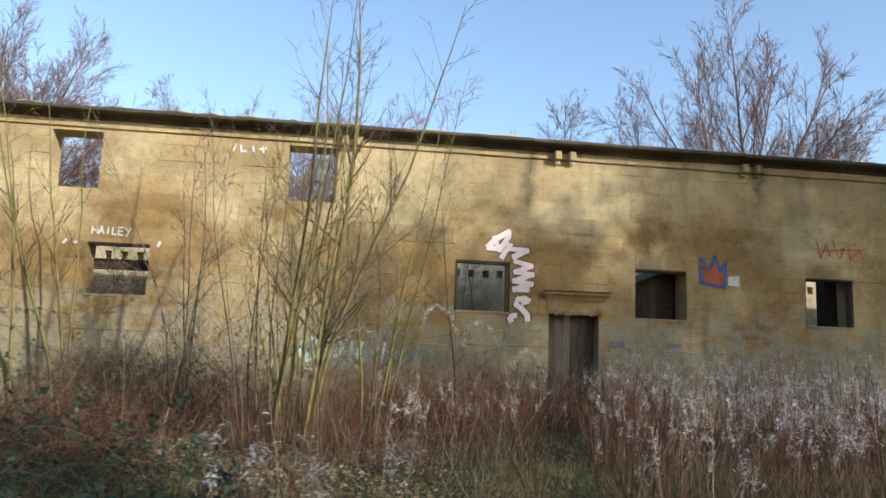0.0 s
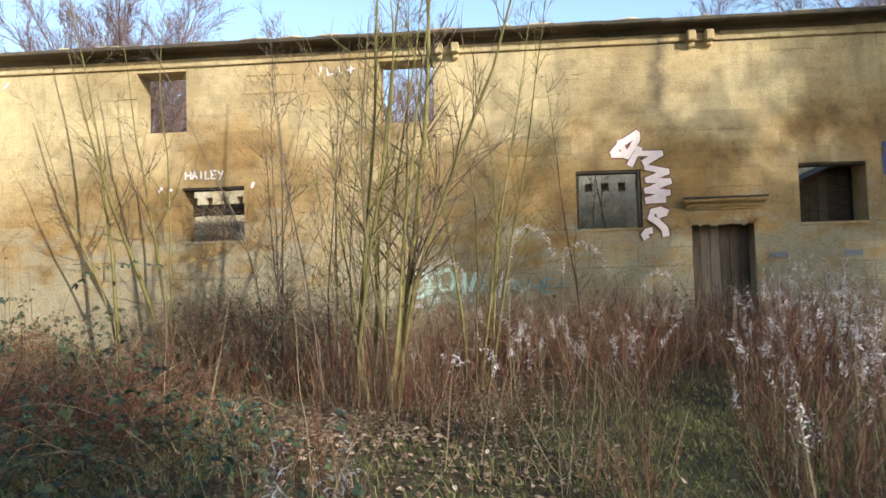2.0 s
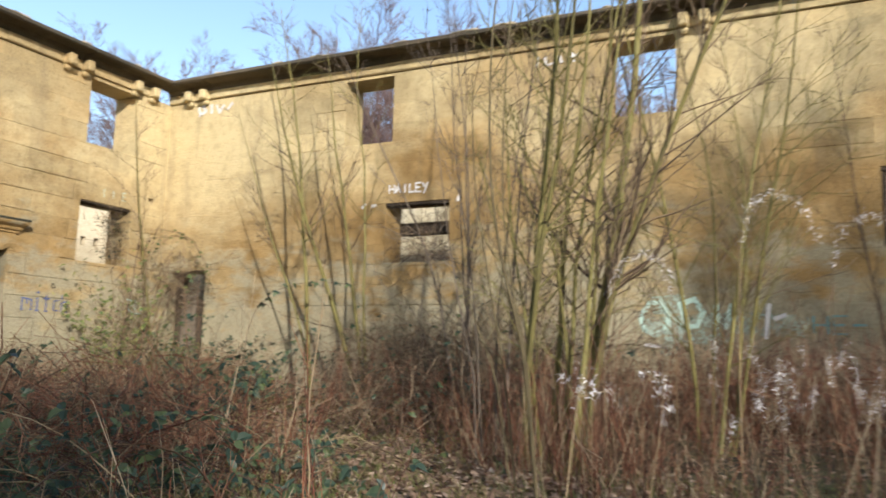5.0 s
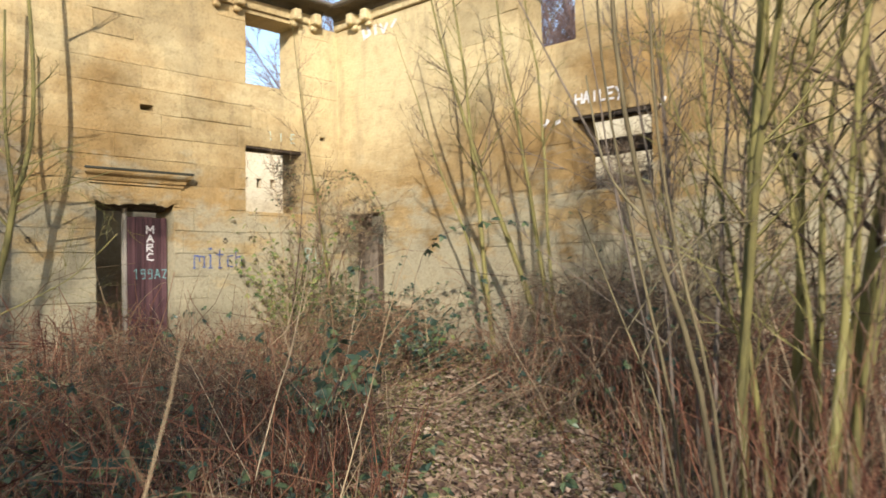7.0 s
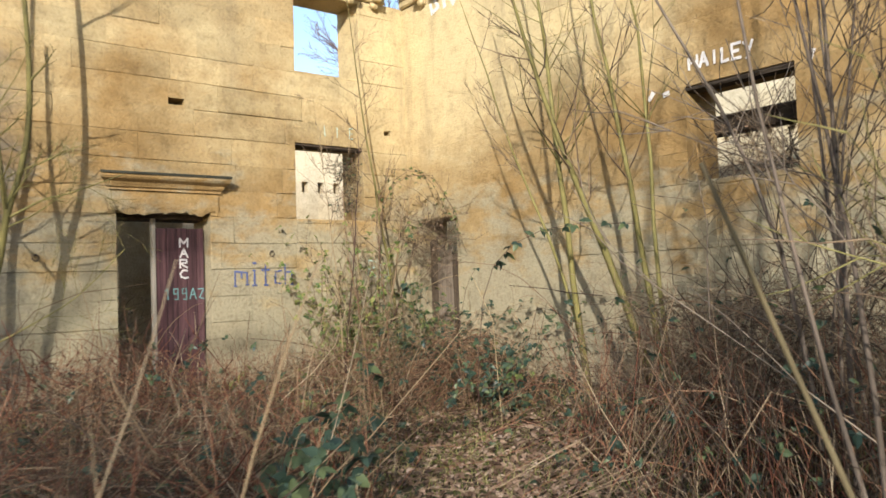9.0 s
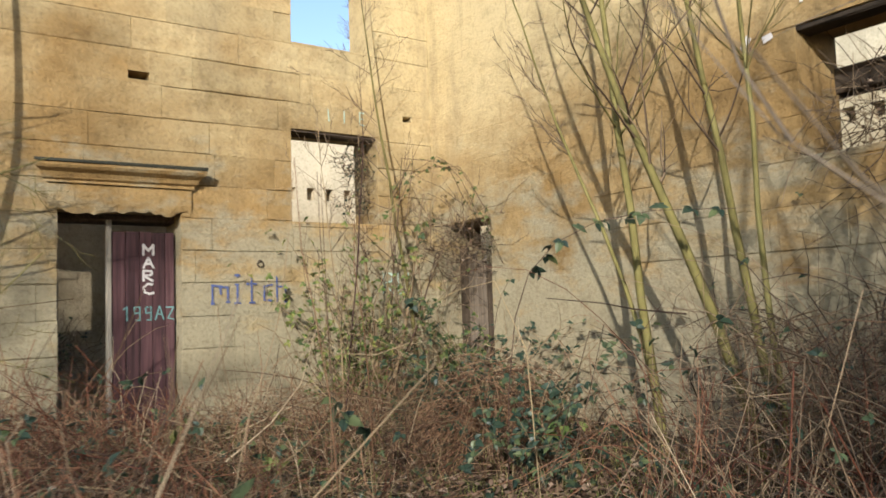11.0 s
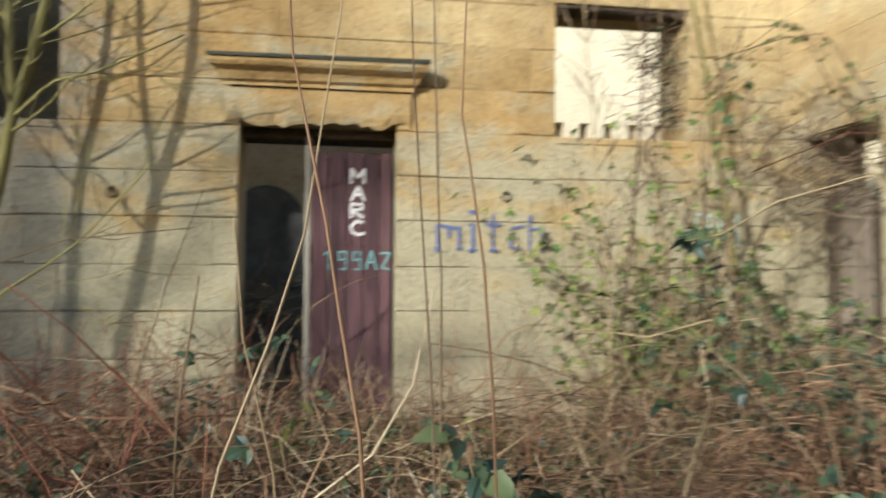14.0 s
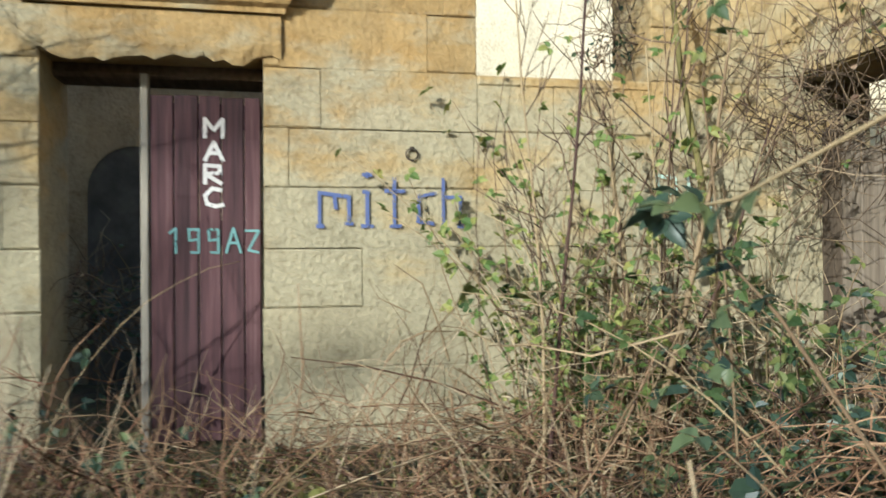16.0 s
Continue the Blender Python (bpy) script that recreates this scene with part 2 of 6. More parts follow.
LEAF_DEAD = leafy("dead_leaf", [(0.05, (0.07, 0.04, 0.026)), (0.45, (0.20, 0.125, 0.08)), (0.8, (0.37, 0.26, 0.18)), (0.95, (0.52, 0.41, 0.31))], 0.8, 0.15)
GRASS = leafy("winter_grass", [(0.1, (0.06, 0.08, 0.02)), (0.5, (0.15, 0.15, 0.045)), (0.9, (0.30, 0.24, 0.11))], 0.7)
WAY_GRASS = leafy("mossy_grass", [(0.1, (0.10, 0.125, 0.03)), (0.5, (0.23, 0.235, 0.07)), (0.9, (0.42, 0.37, 0.16))], 0.7)
DOOR_WOOD = noisy("faded_maroon_paint", [(0.28, (0.028, 0.015, 0.016)), (0.48, (0.078, 0.036, 0.038)), (0.62, (0.12, 0.066, 0.066)), (0.8, (0.30, 0.24, 0.225))], 5, 0.75, 0.5, 0.006, (7, 7, 0.3), 0.3)
TIMBER = noisy("old_dark_timber", [(0.2, (0.025, 0.018, 0.013)), (0.5, (0.06, 0.045, 0.032)), (0.8, (0.13, 0.10, 0.075))], 5, 0.9, 0.6, 0.01, (1, 6, 6), 0.3)
GREY_WOOD = noisy("grey_weathered_timber", [(0.2, (0.16, 0.14, 0.11)), (0.8, (0.42, 0.37, 0.30))], 6, 0.9, 0.5, 0.006, (6, 6, 0.4), 0.3)


def paint_mat(name, c, thin=0.56):
    """Sprayed paint, worn through to the stone in specks and patches."""
    m = noisy(name, [(0.2, tuple(v * 0.75 for v in c)), (0.7, c)], 12, 0.8, 0.2, 0.003, None, 0.15)
    n, l = m.node_tree.nodes, m.node_tree.links
    pos = n.new("ShaderNodeNewGeometry").outputs["Position"]
    gone = mathn(n, l, "ADD", mathn(n, l, "MULTIPLY", tex(n, l, pos, 42, 4, 0.7), 0.55), mathn(n, l, "MULTIPLY", tex(n, l, pos, 5, 3, 0.6), 0.45))
    r = ramp(n, [(thin, (0, 0, 0)), (thin + 0.09, (1, 1, 1))])
    l.new(gone, r.inputs[0])
    bare = n.new("ShaderNodeBsdfTransparent")
    mx = n.new("ShaderNodeMixShader")
    l.new(r.outputs[0], mx.inputs[0])
    l.new(n["Principled BSDF"].outputs[0], mx.inputs[1])
    l.new(bare.outputs[0], mx.inputs[2])
    l.new(mx.outputs[0], n["Material Output"].inputs[0])
    return m


PAINT_WHITE = paint_mat("white_spray_paint", (0.68, 0.64, 0.60))
PAINT_PINK = paint_mat("pinkish_white_paint", (0.84, 0.71, 0.66), 0.64)
PAINT_BLUE = paint_mat("blue_spray_paint", (0.085, 0.11, 0.24), 0.52)
PAINT_RED = paint_mat("red_spray_paint", (0.42, 0.10, 0.05))
PAINT_TEAL = paint_mat("pale_teal_paint", (0.16, 0.30, 0.29))
PAINT_MINT = paint_mat("faded_mint_paint", (0.46, 0.60, 0.50), 0.53)
PAINT_WASH = paint_mat("thin_mint_paint", (0.36, 0.42, 0.33), 0.44)
PAINT_DARK = paint_mat("dark_outline_paint", (0.14, 0.045, 0.03), 0.66)


# ---- mesh helpers ----
def mesh_object(name, verts, faces, material, parent=None, smooth=False):
    me = bpy.data.meshes.new(name)
    me.from_pydata(verts, [], faces)
    me.materials.append(material)
    if smooth:
        me.polygons.foreach_set("use_smooth", [True] * len(me.polygons))
    ob = new(name, me)
    if parent is not None:
        ob.parent = parent
    return ob


def part(name, bm, material, parent, label=""):
    me = bpy.data.meshes.new(name)
    bm.normal_update()
    bm.to_mesh(me)
    bm.free()
    me.materials.append(material)
    ob = new(name, me)
    ob.parent = parent
    if label:
        tagged(ob, label)
    return ob


def box_bm(lo, hi, bevel=0.0, bm=None):
    bm = bm or bmesh.new()
    m = Matrix.LocRotScale([(a + b) / 2 for a, b in zip(lo, hi)], None, [b - a for a, b in zip(lo, hi)])
    made = bmesh.ops.create_cube(bm, size=1.0, matrix=m)
    if bevel:
        edges = list({e for v in made["verts"] for e in v.link_edges})
        bmesh.ops.bevel(bm, geom=edges, offset=bevel, segments=1, affect="EDGES")
    return bm


class Tubes:
    """Collects many tapered tubes and flat leaves in one mesh."""

    def __init__(self):
        self.v, self.f = [], []

    def tube(self, pts, radii, sides=3):
        v, f = self.v, self.f
        start = len(v)
        k = len(pts)
        for i in range(k):
            d = (pts[min(i + 1, k - 1)] - pts[max(i - 1, 0)]).normalized()
            a = d.orthogonal().normalized()
            if i and a.dot(last) < 0.3:
                a = (last - d * last.dot(d)).normalized()
            elif i:
                a = (last - d * last.dot(d)).normalized()
            last = a
            b = d.cross(a)
            for s in range(sides):
                t = s / sides * math.tau
                v.append(pts[i] + (a * math.cos(t) + b * math.sin(t)) * radii[i])
        for i in range(k - 1):
            for s in range(sides):
                p, q = start + i * sides + s, start + i * sides + (s + 1) % sides
                f.append((p, q, q + sides, p + sides))
        f.append(tuple(start + (k - 1) * sides + s for s in range(sides)))

    def blade(self, p, d, w, side, bend=0.0):
        """A narrow leaf of grass from p along d."""
        n = len(self.v)
        mid = p + d * 0.5
        tip = p + d + Vector((side.x * bend, side.y * bend, -abs(bend) * 0.6))
        self.v += [p - side * w, p + side * w, mid + side * w * 0.7, mid - side * w * 0.7, tip]
        self.f += [(n, n + 1, n + 2, n + 3), (n + 3, n + 2, n + 4)]

    def leaf(self, p, d, up, size, width=0.62, fold=0.18):
        """An oval leaf with a folded midrib and a pointed tip."""
        n = len(self.v)
        s = d.cross(up).normalized()
        w = size * width * 0.5
        lift = up * size * fold
        self.v += [p, p + d * size * 0.28 + s * w * 0.85 + lift, p + d * size * 0.62 + s * w * 0.8 + lift * 0.8, p + d * size - up * size * 0.08,
                   p + d * size * 0.62 - s * w * 0.8 + lift * 0.8, p + d * size * 0.28 - s * w * 0.85 + lift, p + d * size * 0.45]
        self.f += [(n, n + 6, n + 1), (n + 1, n + 6, n + 2), (n + 2, n + 6, n + 3), (n + 3, n + 6, n + 4), (n + 4, n + 6, n + 5), (n + 5, n + 6, n)]

    def broad_leaf(self, p, d, up, size, width=0.72):
        """A toothed oval leaf, dished along its midrib and drooping to the tip."""
        s = d.cross(up).normalized()
        n, k = len(self.v), 8
        for i in range(k + 1):
            t = i / k
            q = p + d * size * t - up * size * 0.22 * t * t
            w = size * width * 0.5 * math.sin(math.pi * min(0.06 + 0.94 * t ** 0.8, 1.0)) * (1.0 if i % 2 else 0.9)
            self.v += [q + s * w + up * w * 0.35, q, q - s * w + up * w * 0.35]
        for i in range(k):
            a = n + 3 * i
            self.f += [(a, a + 1, a + 4, a + 3), (a + 1, a + 2, a + 5, a + 4)]

    def object(self, name, material, parent=None, smooth=True):
        return mesh_object(name, self.v, self.f, material, parent, smooth)


def rv(rng, s=1.0):
    return Vector((rng.gauss(0, s), rng.gauss(0, s), rng.gauss(0, s)))


def wander(rng, p, d, length, steps, wobble, lift=0.0):
    pts, d = [p.copy()], d.normalized()
    for _ in range(steps):
        d = (d + rv(rng, wobble) + Vector((0, 0, lift))).normalized()
        pts.append(pts[-1] + d * (length / steps))
    return pts


# ---- the ground ----
# heights that the ground passes through: x, y, z
LEVELS = [(-3.5, 1.6, -0.36), (-2.9, 3.3, -0.30), (-2.5, 5.2, -0.58), (-2.4, 6.3, -0.58), (-3.2, 8.7, -0.22), (-4.3, 10.1, -0.18), (-5.4, 11.3, -0.2),
          (-6.5, 12.4, -0.36), (-7.7, 13.2, -0.33), (-9.0, 13.8, -0.28), (-13.3, 11.0, 0.0), (-13.3, 14.5, 0.0), (-11.5, 16.7, 0.0), (-8.0, 16.7, 0.0),
          (-3.0, 16.7, -0.05), (1.0, 16.7, 0.0), (6.0, 16.7, 0.0), (3.0, 8.0, -0.25), (-9.0, 6.0, -0.25), (-12.5, 5.0, 0.0), (8.0, 3.0, -0.2)]
_LX = np.array(LEVELS)


def ground_z(x, y):
    d2 = (_LX[:, 0] - x) ** 2 + (_LX[:, 1] - y) ** 2
    w = np.exp(-d2 / 5.0) + 1e-3 / (1 + d2)
    z = float((w * _LX[:, 2]).sum() / w.sum())
    return z + 0.05 * noise.noise(Vector((x * 0.9, y * 0.9, 0))) + 0.02 * noise.noise(Vector((x * 3.1, y * 3.1, 5)))


TRACK = [(-3.8, 0.0), (-3.4, 1.9), (-2.9, 2.8), (-2.86, 3.8), (-2.6, 4.7), (-2.36, 5.6), (-2.5, 6.6), (-3.2, 8.7), (-4.2, 10.0), (-5.2, 11.1), (-6.2, 12.1), (-7.3, 12.85), (-8.2, 13.3), (-9.0, 13.8)]


def off_track(x, y):
    """Distance to the trodden way."""
    best = 99.0
    for (ax, ay), (bx, by) in zip(TRACK, TRACK[1:]):
        ux, uy = bx - ax, by - ay
        t = max(0.0, min(1.0, ((x - ax) * ux + (y - ay) * uy) / (ux * ux + uy * uy)))
        best = min(best, math.hypot(x - ax - t * ux, y - ay - t * uy))
    return best


def build_ground():
    n = 190
    s = np.linspace(-1, 1, n)
    ax = np.sinh(s * 5.2) / math.sinh(5.2) * 600
    verts, faces = [], []
    for j in range(n):
        for i in range(n):
            x, y = -4 + ax[i], 10 + ax[j]
            near = math.hypot(ax[i], ax[j]) < 40
            verts.append((x, y, ground_z(x, y) if near else -0.12))
    for j in range(n - 1):
        for i in range(n - 1):
            a = j * n + i
            faces.append((a, a + 1, a + n + 1, a + n))
    ob = mesh_object("ground", verts, faces, GROUND, None, True)
    tagged(ob, "brown leaf-covered courtyard ground with mossy patches", "ground", "", "structure")


build_ground()

# ---- walls ----
YA, XB = 16.73, -13.3        # faces of the two ranges towards the yard
THICK, TOP, COURSE = 0.55, 5.22, 0.3265
# openings of the long range: x0, x1, z0, z1
OPEN_A = [(-9.40, -8.48, 4.05, 5.15), (-5.0, -4.04, 4.05, 5.15), (-8.57, -7.44, 2.07, 3.04), (-1.64, -0.54, 2.07, 3.07), (0.26, 1.28, -0.6, 2.09),
          (2.04, 3.125, 2.07, 3.07), (5.72, 6.78, 2.07, 3.07), (-13.08, -12.2, -0.6, 2.05)]
# openings of the end range: y0, y1, z0, z1
OPEN_B = [(14.93, 15.95, 4.05, 5.15), (10.36, 11.36, 4.05, 5.15), (14.90, 15.97, 2.05, 3.08), (10.36, 11.40, 2.05, 3.08), (12.60, 13.715, -0.6, 2.10),
          (13.22, 13.42, 3.40, 3.48), (16.34, 16.46, 3.30, 3.36)]


def solid_cells(u0, u1, z0, z1, holes):
    """The filled rectangles of a wall with holes, one column at a time."""
    us = sorted({u0, u1, *[h[0] for h in holes if u0 < h[0] < u1], *[h[1] for h in holes if u0 < h[1] < u1]})
    for a, b in zip(us, us[1:]):
        c = (a + b) / 2
        z = z0
        for h in sorted((h for h in holes if h[0] < c < h[1]), key=lambda h: h[2]):
            if h[2] > z:
                yield a, b, z, h[2]
            z = h[3]
        if z < z1:
            yield a, b, z, z1


def place(side, u, d, z):
    """A point of a wall: u along it, d out from its face, z up."""
    return (u, YA - d, z) if side == "A" else (XB + d, u, z)


def wall_core(name, side, u0, u1, back, front, z0, z1, holes, material, label):
    bm = bmesh.new()
    for a, b, c, d in solid_cells(u0, u1, z0, z1, holes):
        p, q = place(side, a, -back, c), place(side, b, -front, d)
        box_bm([min(i, j) for i, j in zip(p, q)], [max(i, j) for i, j in zip(p, q)], 0, bm)
    me = bpy.data.meshes.new(name)
    bm.to_mesh(me)
    bm.free()
    me.materials.append(material)
    return tagged(new(name, me), label, "wall", "", "structure")


WALL_A = wall_core("wall_north", "A", XB - 0.55, 16.0, THICK, 0.02, -0.6, TOP, OPEN_A, STONE, "weathered ochre sandstone wall of a roofless range with empty windows")
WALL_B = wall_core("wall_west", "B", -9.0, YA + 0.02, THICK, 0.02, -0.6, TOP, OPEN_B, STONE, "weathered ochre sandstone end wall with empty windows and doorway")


def block_geometry(side, u0, u1, z0, z1, rng, snug):
    """An ashlar block: chamfered face, slightly uneven corners; fine upright joints, wider beds where the mortar is gone."""
    tight = rng.random() < (snug if z0 < 2.3 else min(snug + 0.38, 0.92))
    g, c = (0.0004, 0.0012) if tight else (0.0028, 0.009)
    proud = rng.uniform(-0.0006, 0.0006) if tight else rng.uniform(-0.003, 0.003)
    jit = 0.0004 if tight else 0.002
    vs = []
    s, low, high = g * 0.4, g * rng.uniform(0.3, 1.9), g * rng.uniform(0.3, 2.4)
    for d, e in ((-0.02, 0.0), (proud - c * 0.8, 0.0), (proud, c)):
        f = e * 0.5
        for a, b in ((u0 + s + f, z0 + low + e), (u1 - s - f, z0 + low + e), (u1 - s - f, z1 - high - e), (u0 + s + f, z1 - high - e)):
            j = rng.uniform(-jit, jit) if e else 0.0
            vs.append(place(side, a + j, d + (j if e else 0), b + j))
    fs = [(8, 9, 10, 11)]
    for r in (0, 4):
        for k in range(4):
            fs.append((r + k, r + (k + 1) % 4, r + 4 + (k + 1) % 4, r + 4 + k))
    return vs, fs


def ashlar(side, wall, u0, u1, z0, z1, holes, near, seed, snug):
    """Courses of blocks: those of the near stretch are objects of their own, the rest is joined."""
    rng = random.Random(seed)
    rest_v, rest_f = [], []
    z = z0
    while z < z1 - 0.02:
        zt = min(z + COURSE, z1)
        edges = [u0]
        while edges[-1] < u1:
            edges.append(min(edges[-1] + rng.uniform(0.55, 1.25), u1))
        for p, q in zip(edges, edges[1:]):
            cut = [h for h in holes if h[0] < q - 0.01 and h[1] > p + 0.01 and h[2] < zt - 0.01 and h[3] > z + 0.01]
            us = sorted({p, q, *[e for h in cut for e in h[:2] if p < e < q]})
            for a, c in zip(us, us[1:]):
                for _, _, za, zb in solid_cells(a, c, z, zt, [h for h in cut if h[0] < (a + c) / 2 < h[1]]):
                    za, zb = max(za, z), min(zb, zt)
                    if c - a < 0.015 or zb - za < 0.015:
                        continue
                    vs, fs = block_geometry(side, a, c, za, zb, rng, snug)
                    if near(a, c, za) and near.count < 295:
                        near.count += 1
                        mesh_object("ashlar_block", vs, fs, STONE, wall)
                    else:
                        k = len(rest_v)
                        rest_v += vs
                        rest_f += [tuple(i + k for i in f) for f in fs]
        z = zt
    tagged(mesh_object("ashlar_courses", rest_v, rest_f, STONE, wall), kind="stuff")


class Near:
    def __init__(self, u0, u1, z1):
        self.u0, self.u1, self.z1, self.count = u0, u1, z1, 0

    def __call__(self, a, b, z):
        return a > self.u0 and b < self.u1 and z < self.z1


# ---- inner walls seen through the openings ----
def joist_holes(u0, u1, z, step, w, h):
    out, u = [], u0
    while u < u1:
        out.append((u, u + w, z, z + h))
        u += step
    return out


REAR_A, REAR_B = 5.0, 6.0     # depth of the two ranges
wall_core("wall_rear_north", "A", XB - REAR_B, 16.0, REAR_A + 0.22, REAR_A, -0.6, 4.7, joist_holes(-12.0, 15.5, 3.33, 0.38, 0.17, 0.2), REAR_STONE, "pale inner wall of the roofless range with joist sockets")
wall_core("wall_rear_west", "B", -9.0, YA + REAR_A, REAR_B + 0.22, REAR_B, -0.6, 5.0, joist_holes(-8.5, 20.5, 3.22, 0.40, 0.16, 0.24), STONE_IN, "pale inner wall of the end range with joist sockets")
wall_core("wall_back_north", "A", XB - REAR_B, 16.0, REAR_A + 0.5, REAR_A + 0.22, -0.6, 4.7, [], REAR_STONE, "backing of the pale inner wall")
wall_core("wall_back_west", "B", -9.0, YA + REAR_A, REAR_B + 0.5, REAR_B + 0.22, -0.6, 5.0, [], STONE_IN, "backing of the pale inner wall")
# first partition is added only to hide the sunlit rear wall
wall_core("wall_inner_partition", "B", 8.6, 11.44, 1.9, 1.6, -0.6, 3.9, [], STONE_IN, "added partition that darkens an empty window")
wall_core("wall_inner_partition", "B", 11.45, 14.35, 2.9, 2.6, -0.6, 2.95, [], STONE_IN, "grey plastered partition behind the doorway")
# walls and slab added to shut sunlight out behind the corner doorway
wall_core("wall_store_back", "A", -13.85, -10.9, 1.9, 1.7, -0.6, 2.6, [], REAR_STONE, "added back wall that keeps the corner doorway dark")
wall_core("wall_store_side", "A", -11.1, -10.9, 1.7, 0.56, -0.6, 2.6, [], REAR_STONE, "added side wall that keeps the corner doorway dark")
wall_core("ceiling_store", "A", -13.85, -10.9, 1.9, 0.56, 2.6, 2.75, [], REAR_STONE, "added slab that blocks the sun over the corner doorway")
wall_core("wall_south_close", "A", -40.0, 40.0, -26.5, -26.0, -0.6, 2.2, [], STONE, "low plain stone yard wall")

# ---- cornice, brackets and hoods ----
PROFILE = [(-0.25, 0.0), (0.05, 0.0), (0.08, 0.05), (0.12, 0.09), (0.35, 0.10), (0.38, 0.12), (0.38, 0.165), (0.36, 0.18), (-0.25, 0.20)]


def profile_run(name, side, u0, u1, z, profile, material, parent, rng=None, taper=0.0):
    """A moulding of that section (out, up) from u0 to u1, its ends returned by taper."""
    n = len(profile)
    vs = []
    for u, s in ((u0, 1), (u1, -1)):
        for o, h in profile:
            j = rng.uniform(-0.008, 0.008) if rng else 0.0
            vs.append(place(side, u + s * taper * (max(p[0] for p in profile) - o) if taper else u, o + j, z + h + j))
    fs = [(i, (i + 1) % n, n + (i + 1) % n, n + i) for i in range(n)] + [tuple(range(n)), tuple(range(2 * n - 1, n - 1, -1))]
    return mesh_object(name, vs, fs, material, parent)


def cornice(side, wall, u0, u1, seed):
    rng = random.Random(seed)
    u = u0
    while u < u1 - 0.01:
        w = min(rng.uniform(0.9, 1.5), u1 - u)
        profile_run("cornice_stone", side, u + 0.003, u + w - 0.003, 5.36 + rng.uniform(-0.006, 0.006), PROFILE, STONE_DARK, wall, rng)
        profile_run("frieze_stone", side, u + 0.002, u + w - 0.002, 5.215, [(-0.3, 0.0), (0.035, 0.0), (0.05, 0.012), (0.05, 0.142), (-0.3, 0.142)], STONE, wall, rng)
        u += w
    # pale lumps of mortar left on the eaves
    u = u0
    while u < u1:
        u += rng.uniform(0.5, 1.7)
        bm = bmesh.new()
        bmesh.ops.create_icosphere(bm, subdivisions=2, radius=1.0, matrix=Matrix.Translation(place(side, u, 0.26, 5.552)) @ Matrix.Diagonal((rng.uniform(0.08, 0.3) if side == "A" else 0.12, 0.12 if side == "A" else rng.uniform(0.08, 0.3), 0.03, 1)))
        for v in bm.verts:
            v.co += rv(rng, 0.006)
        part("eaves_mortar", bm, STONE_IN, wall, "pale lump of old mortar")


cornice("A", WALL_A, XB, 16.0, 3)
cornice("B", WALL_B, -9.0, YA - 0.34, 4)


def bracket(side, wall, u):
    bm = bmesh.new()
    p, q = place(side, u - 0.07, 0.0, 5.19), place(side, u + 0.07, 0.20, 5.37)
    box_bm([min(a, b) for a, b in zip(p, q)], [max(a, b) for a, b in zip(p, q)], 0.02, bm)
    p, q = place(side, u - 0.06, 0.0, 5.11), place(side, u + 0.06, 0.10, 5.20)
    box_bm([min(a, b) for a, b in zip(p, q)], [max(a, b) for a, b in zip(p, q)], 0.025, bm)
    part("eaves_bracket", bm, STONE, wall, "worn stone eaves bracket")


for u in (-12.75, -12.4, -3.92, -3.64, 0.36, 0.66, 4.37, 4.67, 8.6, 8.9):
    bracket("A", WALL_A, u)
for u in (16.2, 15.8, 14.75, 14.4, 10.2, 9.85, 5.8, 5.5):
    bracket("B", WALL_B, u)

HOOD = [(-0.02, 0.0), (0.045, 0.0), (0.05, 0.035), (0.075, 0.05), (0.09, 0.09), (0.14, 0.12), (0.155, 0.145), (0.155, 0.175), (-0.02, 0.20)]


def door_hood(side, wall, u0, u1):
    profile_run("door_hood", side, u0, u1, 2.335, HOOD, STONE, wall, random.Random(2), 0.9)
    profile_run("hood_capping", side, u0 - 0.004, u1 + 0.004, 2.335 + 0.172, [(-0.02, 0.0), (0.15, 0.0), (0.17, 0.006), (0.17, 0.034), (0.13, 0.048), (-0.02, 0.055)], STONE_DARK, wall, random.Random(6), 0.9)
    # lintel with a ragged broken arris
    rng = random.Random(int(u0 * 10))
    top, steps = 2.33, 26
    a, b = u0 + 0.12, u1 - 0.12
    vs, fs = [], []
    for i in range(steps + 1):
        u = a + (b - a) * i / steps
        inside = a + 0.14 < u < b - 0.14
        low = 2.045 + rng.uniform(0.0, 0.05) if inside else 2.09
        for d, zz in ((-0.05, low + 0.02), (0.012, low + rng.uniform(0.0, 0.03)), (0.026, low + 0.06 + rng.uniform(0, 0.03)), (0.024, top)):
            vs.append(place(side, u, d, zz))
    for i in range(steps):
        for k in range(3):
            p = i * 4 + k
            fs.append((p, p + 1, p + 5, p + 4))
    mesh_object("door_lintel", vs, fs, STONE, wall)


door_hood("A", WALL_A, 0.10, 1.48)
door_hood("B", WALL_B, 12.39, 13.93)


def sill(side, wall, h):
    p, q = place(side, h[0] + 0.003, -0.3, h[2] - 0.05), place(side, h[1] - 0.003, 0.008, h[2] + 0.01)
    part("window_sill", box_bm([min(a, b) for a, b in zip(p, q)], [max(a, b) for a, b in zip(p, q)], 0.012), STONE, wall)


for h in (OPEN_A[2], OPEN_A[3], OPEN_A[5], OPEN_A[6]):
    sill("A", WALL_A, h)


for h in (OPEN_B[2], OPEN_B[3]):
    sill("B", WALL_B, h)


